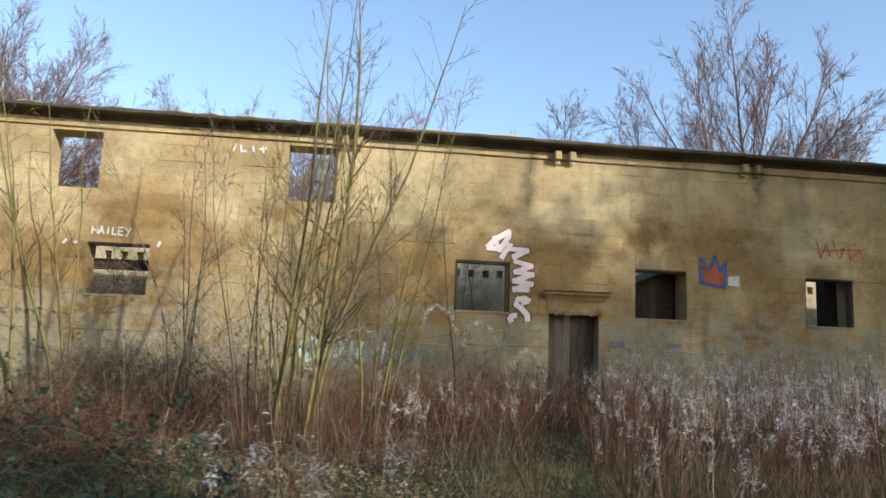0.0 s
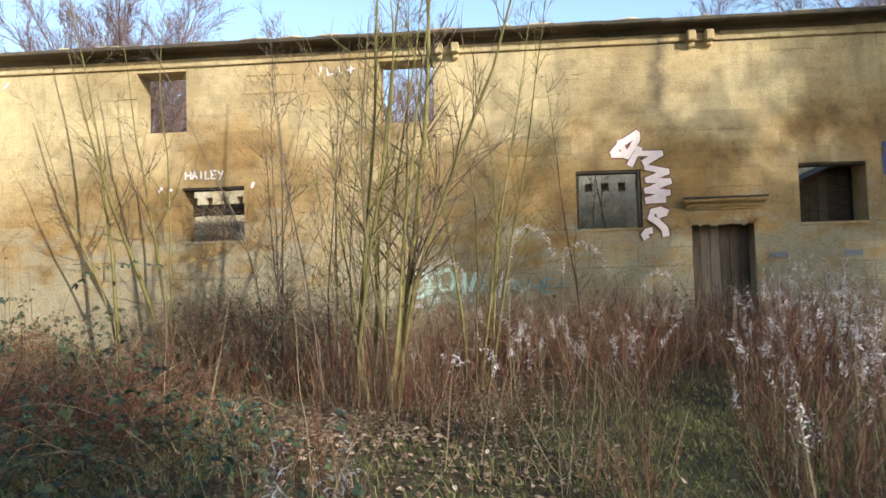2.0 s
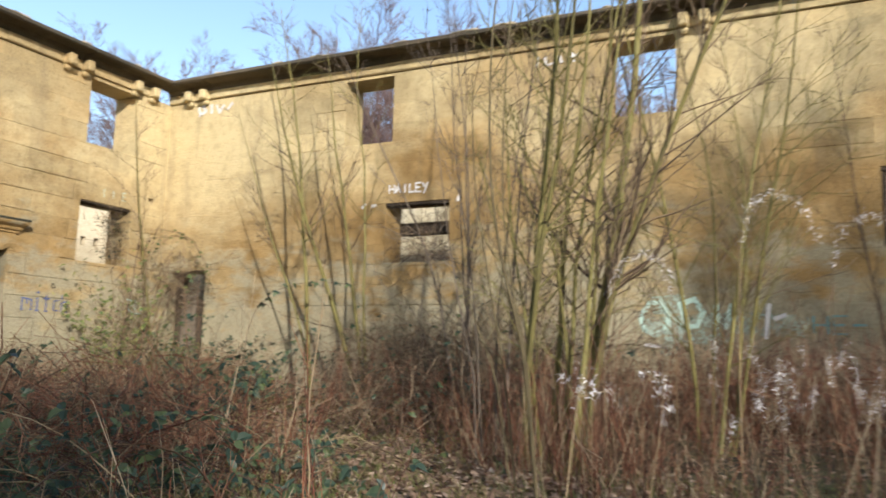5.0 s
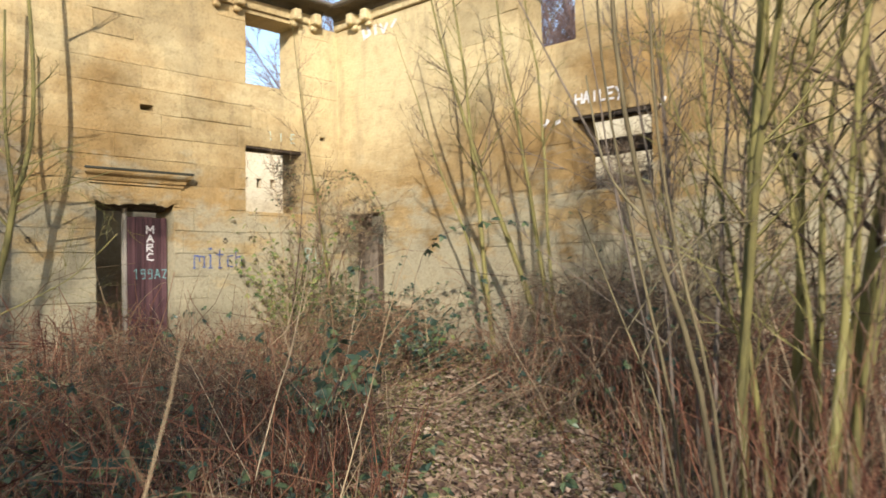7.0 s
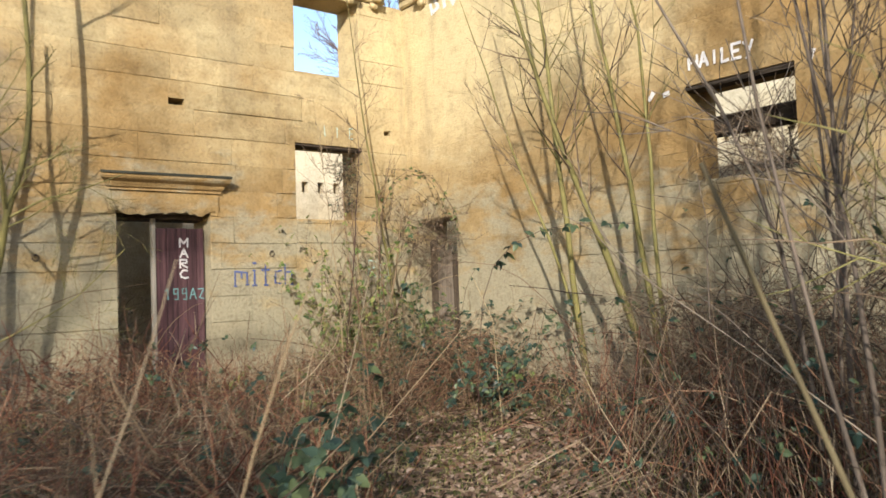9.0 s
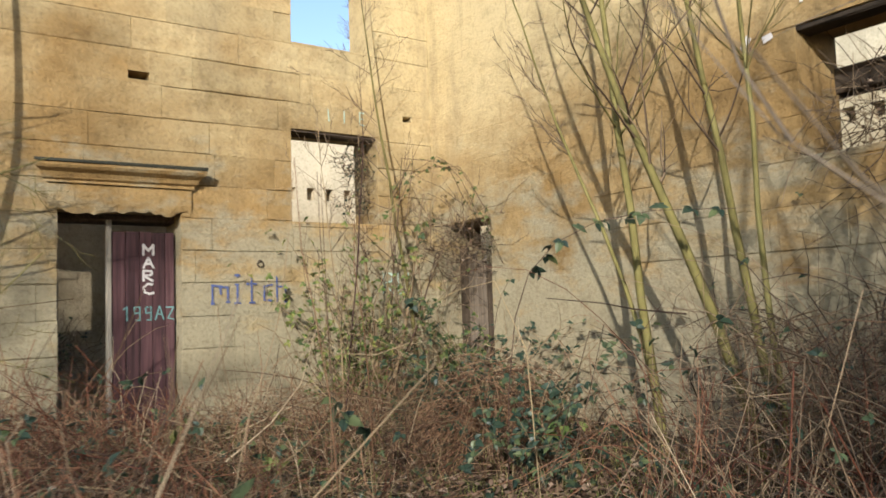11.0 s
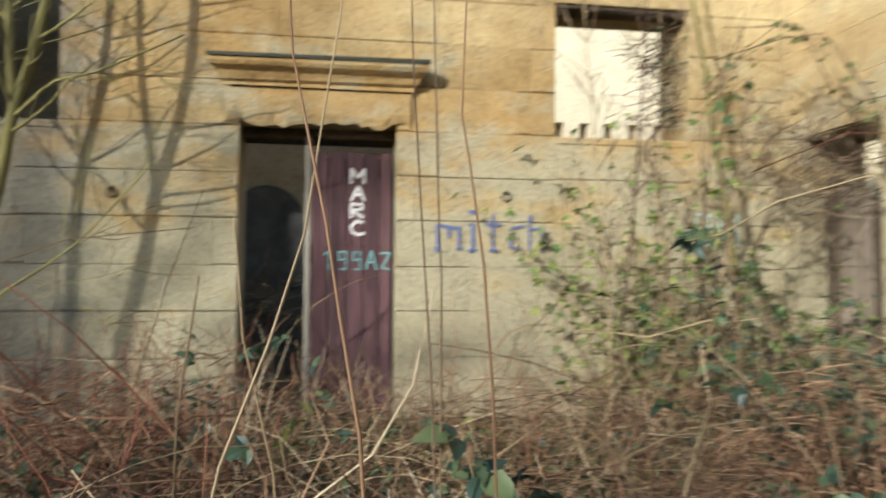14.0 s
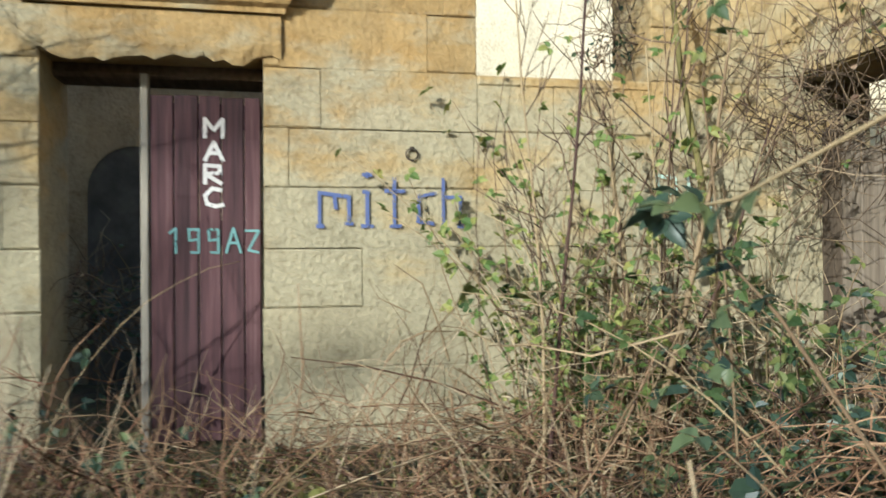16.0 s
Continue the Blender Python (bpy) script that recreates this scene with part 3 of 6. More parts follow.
def timber(name, lo, hi, label, material=TIMBER):
    """A worn beam with softened arrises."""
    bm = box_bm(lo, hi, 0.015)
    rng = random.Random(int(sum(lo) * 100))
    for v in bm.verts:
        v.co += rv(rng, 0.006)
    me = bpy.data.meshes.new(name)
    bm.to_mesh(me)
    bm.free()
    me.materials.append(material)
    return tagged(new(name, me), label, "beam", "", "")


timber("lintel_beam", (-8.9, YA + 0.5, 2.60), (-7.1, YA + 0.72, 2.80), "dark weathered timber beam behind an empty window")
for h in (OPEN_A[2], OPEN_A[3], OPEN_A[5], OPEN_A[6]):
    timber("window_lintel", (h[0] - 0.02, YA + 0.02, h[3] - 0.045), (h[1] + 0.02, YA + 0.2, h[3] - 0.003), "dark rotten timber lintel inside a window opening")
for h in (OPEN_B[2], OPEN_B[3]):
    timber("window_lintel", (XB - 0.2, h[0] - 0.02, h[3] - 0.05), (XB - 0.02, h[1] + 0.02, h[3] - 0.003), "dark rotten timber lintel inside a window opening")
# dark strips stand for the shade on the window reveals
for h in (OPEN_A[3], OPEN_A[6]):
    timber("window_jamb", (h[0] + 0.002, YA + 0.05, h[2] + 0.012), (h[0] + 0.05, YA + 0.16, h[3] - 0.046), "dark strip for the shaded reveal of a window opening")
    timber("window_jamb", (h[1] - 0.075, YA + 0.04, h[2] + 0.012), (h[1] - 0.002, YA + 0.16, h[3] - 0.046), "dark strip for the shaded reveal of a window opening")


# a boarded lean-to and partition inside the long range
def lean_to():
    """A boarded shed with a sloping roof inside the ruin."""
    root = new("lean_to_shed")
    root.location = (1.75, YA + 0.7, -0.5)
    tagged(root, "dark sloping-roofed boarded lean-to inside the ruin", "shed")
    x, rng = 0.0, random.Random(8)
    while x < 2.6:
        w = rng.uniform(0.15, 0.2)
        top = 3.08 + 0.44 * x
        bm = bmesh.new()
        box_bm((x + 0.003, 0, 0), (x + w - 0.003, 0.03, 1.0), 0.003, bm)
        for q in bm.verts:
            if q.co.z > 0.5:
                q.co.z += top - 1.0 + 0.44 * (q.co.x - x)
        part("board", bm, TIMBER, root)
        x += w
    bm = box_bm((-0.15, -0.12, 3.06), (2.85, 3.9, 3.13), 0.01)
    for q in bm.verts:
        q.co.z += 0.44 * q.co.x
    part("roof", bm, TIMBER, root)


lean_to()
timber("partition_post", (6.62, YA + 0.75, -0.3), (6.95, YA + 1.05, 4.0), "dark upright timber post inside the ruin")

# ---- the half-open doorway ----
def plank_door():
    base = new("plank_door")
    base.location = (XB - 0.2, 13.07, 0.0)
    tagged(base, "faded maroon plank door with painted letters, half closing the doorway", "door", "", "")
    y = 0.035
    rng = random.Random(5)
    for w in (0.125, 0.13, 0.12, 0.125, 0.09):
        bm = box_bm((-0.02, y + 0.003, 0.02), (0.012 + rng.uniform(-0.003, 0.003), y + w - 0.003, 1.93 + rng.uniform(-0.015, 0.0)), 0.004)
        part("plank", bm, DOOR_WOOD, base)
        y += w
    part("edge_post", box_bm((-0.05, -0.012, -0.05), (0.03, 0.03, 2.04), 0.006), GREY_WOOD, base, "pale weathered edge post")
    for z in (0.35, 1.1, 1.75):
        part("ledge", box_bm((-0.06, 0.03, z), (-0.022, 0.63, z + 0.14), 0.006), DOOR_WOOD, base)
    return base


DOOR = plank_door()
# dark bar stands for the shadow above the door
timber("door_head_beam", (XB - 0.5, 12.58, 2.02), (XB - 0.24, 13.74, 2.12), "dark bar for the black shadow over the doorway")


OLD_BOARD = noisy("brown_grey_boards", [(0.25, (0.035, 0.025, 0.017)), (0.5, (0.085, 0.062, 0.042)), (0.75, (0.20, 0.16, 0.12))], 5, 0.9, 0.6, 0.008, (6, 6, 0.35), 0.4)


def boarded_door(u0, u1, depth, tops, material, label, seed):
    """Upright boards that close a doorway of the long range, with broken tops and two ledges behind."""
    rng = random.Random(seed)
    root = new("boarded_door")
    root.location = (u0, YA + depth, -0.05)
    tagged(root, label, "door")
    w = (u1 - u0) / len(tops)
    for i, top in enumerate(tops):
        bm = box_bm((i * w + 0.003, rng.uniform(-0.006, 0.0), 0.0), ((i + 1) * w - 0.003, 0.024, top), 0.004)
        for v in bm.verts:
            if v.co.z > 0.5:
                v.co.z += rng.uniform(-0.03, 0.03) + 0.03 * rng.random() * (v.co.x / w - i)
        part("board", bm, material, root)
    for z in (0.4, 1.3):
        part("ledge", box_bm((0.02, 0.026, z), (u1 - u0 - 0.02, 0.06, z + 0.12), 0.005), material, root)


boarded_door(0.28, 1.26, 0.26, [2.12, 2.11, 2.12, 2.10, 2.12, 2.11], OLD_BOARD, "brown-grey weathered boarded door closing a doorway", 61)
boarded_door(-13.06, -12.22, 0.2, [1.80, 1.72, 1.66, 1.58, 1.5], OLD_BOARD, "brown-grey broken boards closing the corner doorway", 62)


RECESS_SHADE = noisy("shaded_recess_plaster", [(0.2, (0.05, 0.05, 0.048)), (0.5, (0.11, 0.108, 0.10)), (0.8, (0.19, 0.185, 0.17))], 4, 0.95, 0.5, 0.01, None, 0.0)


def alcove():
    """An arch ring on the inner wall round a flat dark sheet, seen through the doorway."""
    cy, r, zs = 12.62, 0.38, 1.58
    vs, fs = [], []
    k = 14
    for x in (XB - 2.6 + 0.02, XB - 2.6 - 0.02):
        for i in range(k + 1):
            t = math.pi * i / k
            vs += [(x, cy - r * math.cos(t), zs + r * math.sin(t)), (x, cy - (r + 0.22) * math.cos(t), zs + (r + 0.22) * math.sin(t))]
    m = 2 * (k + 1)
    for i in range(k):
        a = 2 * i
        fs += [(a, a + 1, a + 3, a + 2), (m + a, m + a + 2, m + a + 3, m + a + 1), (a, a + 2, m + a + 2, m + a), (a + 1, m + a + 1, m + a + 3, a + 3)]
    tagged(mesh_object("wall_arch_ring", vs, fs, STONE_IN), "arched stone ring round a recess", "arch", "", "structure")
    # flat sheet in a dark colour stands for the shade of the recess
    n = len(vs)
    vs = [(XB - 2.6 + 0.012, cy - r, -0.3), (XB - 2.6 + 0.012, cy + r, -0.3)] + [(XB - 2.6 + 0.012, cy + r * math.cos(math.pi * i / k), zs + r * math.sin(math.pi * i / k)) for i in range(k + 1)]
    tagged(mesh_object("fireplace_recess", vs, [tuple(range(len(vs)))], RECESS_SHADE), "flat dark sheet for the shade inside an arched fireplace", "fireplace", "", "structure")


alcove()

# ---- painted writing ----
def strokes(name, side, lines, width, material, label, d=0.012, seed=1):
    """Ribbons of paint along polylines of (u, z), as spray paint lies on the stones; each run of the can is a part."""
    rng = random.Random(seed)
    root = new(name)
    root.location = place(side, *[(lines[0][0][0]), 0.0, lines[0][0][1]])
    inv = root.location.copy()
    tagged(root, label, "graffiti", "", "")
    for line in lines:
        vs, fs = [], []
        pts = [Vector(q) for q in line]
        for k, q in enumerate(pts):
            t0 = (q - pts[k - 1]).normalized() if k else (pts[1] - q).normalized()
            t1 = (pts[k + 1] - q).normalized() if k + 1 < len(pts) else t0
            turn = t0.dot(t1)
            if turn > -0.2:
                t = (t0 + t1).normalized()
                rows = [(q, Vector((-t.y, t.x)) / max(0.75, math.sqrt((1 + turn) / 2)))]
            else:
                rows = [(q + t0 * width * 0.35, Vector((-t0.y, t0.x))), (q + (t0 - t1) * width * 0.2, Vector((t0.x - t1.x, t0.y - t1.y)).normalized() * 0.05), (q - t1 * width * 0.35, Vector((-t1.y, t1.x)))]
            for c, nrm in rows:
                w = width / 2 * rng.uniform(0.85, 1.15)
                for sg in (1, -1):
                    vs.append(Vector(place(side, c.x + sg * nrm.x * w, d, c.y + sg * nrm.y * w)) - inv)
                d += 0.0002
        for k in range(0, len(vs) - 2, 2):
            fs.append((k, k + 1, k + 3, k + 2))
        mesh_object("paint_stroke", vs, fs, material, root)
    return root


def letters(rows, u, z, w, h, pitch, down=False):
    """Stroke letters from unit-square polylines, laid out along a line or a column."""
    out = []
    for i, glyph in enumerate(rows):
        uu, zz = (u, z - i * pitch) if down else (u + i * pitch, z)
        for line in glyph:
            out.append([(uu + a * w, zz + b * h) for a, b in line])
    return out


G_M = [[(0, 0), (0, 1), (.5, .4), (1, 1), (1, 0)]]
G_A = [[(0, 0), (.5, 1), (1, 0)], [(.25, .4), (.75, .4)]]
G_R = [[(0, 0), (0, 1), (.8, .95), (.85, .6), (.05, .5), (.9, 0)]]
G_C = [[(.9, .9), (.4, 1), (0, .6), (.1, .15), (.6, 0), (1, .1)]]
G_9 = [[(.8, .55), (.2, .5), (.15, .95), (.8, .95), (.8, 0), (.3, .02)]]
G_1 = [[(.2, .8), (.6, 1), (.6, 0)]]
G_8 = [[(.5, .5), (.1, .75), (.5, 1), (.9, .75), (.5, .5), (.05, .25), (.5, 0), (.95, .25), (.5, .5)]]
G_m = [[(0, 0), (0, .7), (1, .62), (1, .1)], [(.5, .66), (.55, .35)], [(-.12, 0), (.15, 0)], [(.85, .05), (1.15, .05)]]
G_i = [[(.5, 0), (.5, .7)], [(.25, 0), (.75, 0)], [(.3, .7), (.6, .7)], [(.3, 1.05), (.7, 1.05)], [(.5, .98), (.5, 1.1)]]
G_t = [[(.5, 0), (.5, 1)], [(.1, .72), (.95, .72)], [(.3, 0), (.8, 0)]]
G_c = [[(.9, .68), (.15, .62), (.1, .1), (.8, .05)]]
G_h = [[(.05, 0), (.05, 1)], [(.05, .6), (.8, .6), (.8, 0)], [(.65, 0), (.95, 0)]]
G_H = [[(0, 0), (0, 1)], [(1, 0), (1, 1)], [(0, .5), (1, .5)]]
G_E = [[(1, 0), (0, 0), (0, 1), (1, 1)], [(0, .5), (.8, .5)]]
G_BAR = [[(0, .5), (1, .5)]]

strokes("blue_word_mitch", "B", letters([G_m], 14.01, 1.20, 0.16, 0.26, 0.2) + letters([G_i, G_t], 14.20, 1.20, 0.14, 0.27, 0.15) + letters([G_c, G_h], 14.54, 1.20, 0.13, 0.27, 0.15), 0.021, PAINT_BLUE, "blue sprayed word mitch on the stone wall")
def on_door(name, lines, width, material, label):
    o = 0.0175
    for line in lines:
        vs, fs = [], []
        for (a, b), (c, d) in zip(line, line[1:]):
            t = Vector((c - a, d - b)).normalized()
            s = Vector((-t.y, t.x)) * width / 2
            e = t * width * 0.3
            k = len(vs)
            vs += [(o, a - e.x + s.x, b - e.y + s.y), (o, a - e.x - s.x, b - e.y - s.y), (o, c + e.x - s.x, d + e.y - s.y), (o, c + e.x + s.x, d + e.y + s.y)]
            fs.append((k, k + 1, k + 2, k + 3))
            o += 0.0001
        tagged(mesh_object(name, vs, fs, material, DOOR), label)


on_door("painted_letter", letters([G_M, G_A, G_R, G_C], 0.325, 1.70, 0.095, 0.10, 0.128, True), 0.022, PAINT_WHITE, "white painted letters MARC")
on_door("painted_numeral", letters([G_1, G_9, G_9, G_A, [[(0, .9), (.9, .9), (.2, .1), (.9, 0)]]], 0.12, 1.06, 0.08, 0.135, 0.105), 0.014, PAINT_TEAL, "teal painted numerals")
strokes("white_letters", "B", letters([G_A, [[(0, 1), (1, 1), (.1, 0), (1, .05)]], G_E], 10.38, 1.75, 0.15, 0.2, 0.2) + letters([G_9, G_8], 10.42, 1.49, 0.13, 0.2, 0.18), 0.036, PAINT_WHITE, "white sprayed letters AZE over 98 on dark stone")
strokes("white_tag", "B", letters([G_R, [[(0, 1), (0, 0), (1, 0), (1, 1)]]], 16.0, 1.26, 0.14, 0.24, 0.2), 0.022, PAINT_MINT, "faint white scrawl on the stone wall")
strokes("chalk_letters", "B", letters([[[(0, 1), (.1, 0)]], [[(0, 1), (0, 0)]], G_E], 15.35, 3.2, 0.06, 0.14, 0.2), 0.014, PAINT_MINT, "faint chalked marks above a window")
G_I = [[(.5, 0), (.5, 1)]]
G_L = [[(.1, 1), (.1, 0), (.9, .05)]]
G_Y = [[(0, 1), (.5, .5)], [(1, 1), (.3, -.25)]]
strokes("white_name_scrawl", "A", letters([G_H, G_A, G_I, G_L, G_E, G_Y], -8.5, 3.19, 0.095, 0.14, 0.118), 0.03, PAINT_WHITE, "white sprayed name above an empty window")
strokes("white_paint_patch", "A", [[(-9.0, 2.98), (-8.93, 3.06)], [(-8.82, 3.0), (-8.74, 3.02)], [(-7.3, 3.0), (-7.26, 3.1)]], 0.05, PAINT_WHITE, "white paint smears beside a window")
strokes("high_white_scrawl", "A", [[(-12.6, 5.1), (-12.56, 4.95), (-12.42, 5.0), (-12.5, 5.12)], [(-12.3, 5.12), (-12.28, 4.94)], [(-12.18, 5.1), (-12.1, 4.95), (-12.0, 5.08)], [(-11.92, 4.98), (-11.8, 5.1)]], 0.06, PAINT_WHITE, "white sprayed letters under the eaves")
strokes("upper_white_scrawl", "A", [[(-6.05, 4.95), (-6.02, 5.1)], [(-5.92, 5.09), (-5.9, 4.95), (-5.8, 4.97)], [(-5.7, 5.08), (-5.66, 4.96)], [(-5.56, 5.02), (-5.42, 5.05)], [(-5.5, 5.1), (-5.48, 4.95)]], 0.04, PAINT_WHITE, "white sprayed letters under the eaves")
# the tall pinkish tag beside a window: interlocked shapes with a dark outline
TAG = [[(-1.03, 3.34), (-0.86, 3.51), (-0.59, 3.68), (-0.59, 3.57), (-0.77, 3.3), (-0.89, 3.58)], [(-1.03, 3.34), (-0.76, 3.32)], [(-0.73, 3.13), (-0.61, 3.34), (-0.21, 3.32), (-0.51, 3.16)], [(-0.55, 3.45), (-0.62, 3.3)], [(-0.48, 3.1), (-0.12, 3.01), (-0.44, 2.88), (-0.09, 2.84), (-0.46, 2.7), (-0.11, 2.65), (-0.45, 2.53), (-0.15, 2.53)], [(-0.13, 2.3), (-0.25, 2.36), (-0.38, 2.34), (-0.41, 2.23), (-0.3, 2.16), (-0.19, 2.04), (-0.17, 1.91)], [(-0.31, 2.26), (-0.19, 2.31)], [(-0.39, 2.02), (-0.48, 2.01), (-0.53, 1.95), (-0.49, 1.88)]]
strokes("tall_pink_tag_outline", "A", TAG, 0.145, PAINT_DARK, "dark outline of a tall pinkish sprayed tag", 0.008)
strokes("tall_pink_tag", "A", TAG, 0.108, PAINT_PINK, "tall pinkish-white sprayed tag beside a window", 0.014)
CROWN = [[(3.42, 3.36), (3.44, 2.86), (3.94, 2.78), (3.98, 3.30), (3.84, 3.12), (3.74, 3.42), (3.62, 3.14), (3.42, 3.36)]]
strokes("crown_fill", "A", [[(3.50, 2.92), (3.9, 2.90)], [(3.50, 3.02), (3.9, 3.0)], [(3.52, 3.11), (3.88, 3.08)], [(3.72, 3.1), (3.74, 3.28)], [(3.5, 3.1), (3.49, 3.2)]], 0.12, PAINT_RED, "orange-red sprayed crown on the stone wall", 0.008)
strokes("crown_outline", "A", CROWN, 0.07, PAINT_BLUE, "blue outline of a sprayed crown", 0.016)
strokes("white_square", "A", [[(4.02, 2.92), (4.26, 2.92)]], 0.2, PAINT_WHITE, "white painted-out square on the stone wall")
strokes("red_scrawl", "A", [[(6.0, 3.85), (6.08, 3.5), (6.2, 3.8), (6.3, 3.55)], [(6.35, 3.9), (6.5, 3.5), (6.62, 3.75), (6.45, 3.68)], [(6.7, 3.8), (6.75, 3.5), (6.95, 3.72), (7.05, 3.5)], [(6.1, 3.66), (7.1, 3.74)]], 0.025, PAINT_RED, "thin red sprayed scrawl on the stone wall")
G_OVAL = [[(.5, 0), (.1, .2), (0, .55), (.3, .95), (.7, .95), (1, .6), (.9, .2), (.5, 0)]]
G_P = [[(.15, -.2), (.3, .5), (.2, .9), (.7, 1.05), (1, .7), (.8, .3), (.35, .25)]]
strokes("mint_wash", "A", [[(-4.5, 1.1), (-3.3, 1.16), (-2.5, 1.1)], [(-4.4, 1.38), (-3.8, 1.42)], [(-4.3, 0.84), (-3.4, 0.88)]], 0.26, PAINT_WASH, "thin mint paint misted low on the wall", 0.007)
strokes("mint_tag", "A", letters([G_OVAL, G_P, [[(.2, .1), (.25, .9)], [(.5, .2), (.8, .9)]]], -4.55, 0.98, 0.36, 0.46, 0.44), 0.065, PAINT_MINT, "faded mint sprayed letters low on the wall")
strokes("white_smear", "A", [[(-3.0, 0.95), (-2.95, 1.4)], [(-2.9, 1.2), (-2.75, 1.26)], [(-4.5, 0.86), (-4.3, 0.84)]], 0.05, PAINT_WHITE, "faint white sprayed strokes low on the wall", 0.02)
strokes("teal_smear", "A", letters([G_H, G_E, G_BAR], -2.45, 1.02, 0.16, 0.22, 0.21), 0.028, PAINT_TEAL, "small teal sprayed letters low on the wall", 0.02)
strokes("blue_smear", "A", letters([G_BAR, G_BAR], 1.5, 1.3, 0.3, 0.5, 1.2), 0.1, paint_mat("thin_blue_paint", (0.20, 0.20, 0.21)), "thin blue paint smears low on the wall")

# ---- bare trees ----
def limb(T, rng, p, d, length, r, level, spec, least=0.0035):
    """A branch with its children. spec: per level (steps, wobble, lift, children, spread, length ratio, sides)."""
    steps, wob, lift, kids, spread, ratio, sides = spec[level][:7]
    pts = wander(rng, p, d, length, steps, wob, lift)
    k = len(pts)
    end = 0.25 if level + 1 < len(spec) else 0.45
    radii = [r * (1 - (1 - end) * i / (k - 1)) for i in range(k)]
    T.tube(pts, radii, sides)
    if level + 1 >= len(spec):
        return
    for c in range(kids):
        f = rng.uniform(spec[level][7] if len(spec[level]) > 7 else 0.25, 1.0)
        i = min(int(f * (k - 1)), k - 2)
        q = pts[i].lerp(pts[i + 1], f * (k - 1) - i)
        ax = (pts[i + 1] - pts[i]).normalized()
        side = ax.cross(rv(rng)).normalized()
        nd = (ax * math.cos(spread) + side * math.sin(spread)).normalized()
        limb(T, rng, q, nd, length * ratio * rng.uniform(0.6, 1.15) * (1.15 - 0.6 * f), max(r * (1 - 0.75 * f) * 0.55, least), level + 1, spec, least)


def big_tree(seed, height, spec, limbs, least):
    rng = random.Random(seed)
    root = new("bare_tree")
    tagged(root, "unseen leafless tree added to throw dappled shade", "tree", "bare trees round the ruin", "")
    T, C = Tubes(), Tubes()
    pts = wander(rng, Vector((0, 0, -0.5)), Vector((0, 0, 1)), height * 0.72, 8, 0.04, 0.05)
    T.tube(pts, [0.26 * (1 - 0.8 * i / 8) for i in range(9)], 7)
    for i in range(limbs):
        f = rng.uniform(0.28, 1.0)
        j = min(int(f * 8), 7)
        q = pts[j].lerp(pts[j + 1], f * 8 - j)
        a = i * 2.4 + rng.uniform(-0.4, 0.4)
        d = Vector((math.cos(a) * 0.62, math.sin(a) * 0.62, 0.95))
        limb(C, rng, q, d, height * rng.uniform(0.36, 0.46) * (1.25 - 0.6 * f), 0.085 * (1.15 - 0.7 * f), 0, spec, least)
    T.object("trunk", BARK_GREY, root)
    C.object("crown", TWIG_PURPLE, root)
    return root


def far_tree(seed, height):
    """A short bole that breaks into a fan of straight limbs with a rounded crown of fine twigs."""
    rng = random.Random(seed)
    root = new("bare_tree")
    tagged(root, "tall leafless winter tree with a fine twiggy rounded crown", "tree", "bare trees round the ruin", "")
    T, C = Tubes(), Tubes()
    pts = wander(rng, Vector((0, 0, -0.5)), Vector((0, 0, 1)), height * 0.72, 10, 0.03, 0.05)
    T.tube(pts, [0.24 * (1 - 0.088 * i) for i in range(11)], 7)
    spec = [(7, 0.045, 0.02, 15, 0.5, 0.42, 4, 0.22), (4, 0.07, 0.03, 10, 0.52, 0.5, 3, 0.12), (2, 0.09, 0.03, 5, 0.52, 0.6, 3, 0.1), (1, 0.06, 0.03, 0, 0.4, 0.5, 3)]
    for i in range(26):
        f = rng.uniform(2.0, 6.0)
        j = int(f)
        a, tilt = i * 2.4 + rng.uniform(-0.3, 0.3), 1.05 * math.sqrt((i + 0.5) / 26) + rng.uniform(-0.08, 0.08)
        d = Vector((math.cos(a) * math.sin(tilt), math.sin(a) * math.sin(tilt), math.cos(tilt)))
        limb(C, rng, pts[j].lerp(pts[j + 1], f - j), d, height * rng.uniform(0.42, 0.52) * (1.15 - 0.25 * tilt), 0.062, 0, spec, 0.0072)
    T.object("trunk", BARK_GREY, root)
    C.object("crown", TWIG_PURPLE, root)
    return root


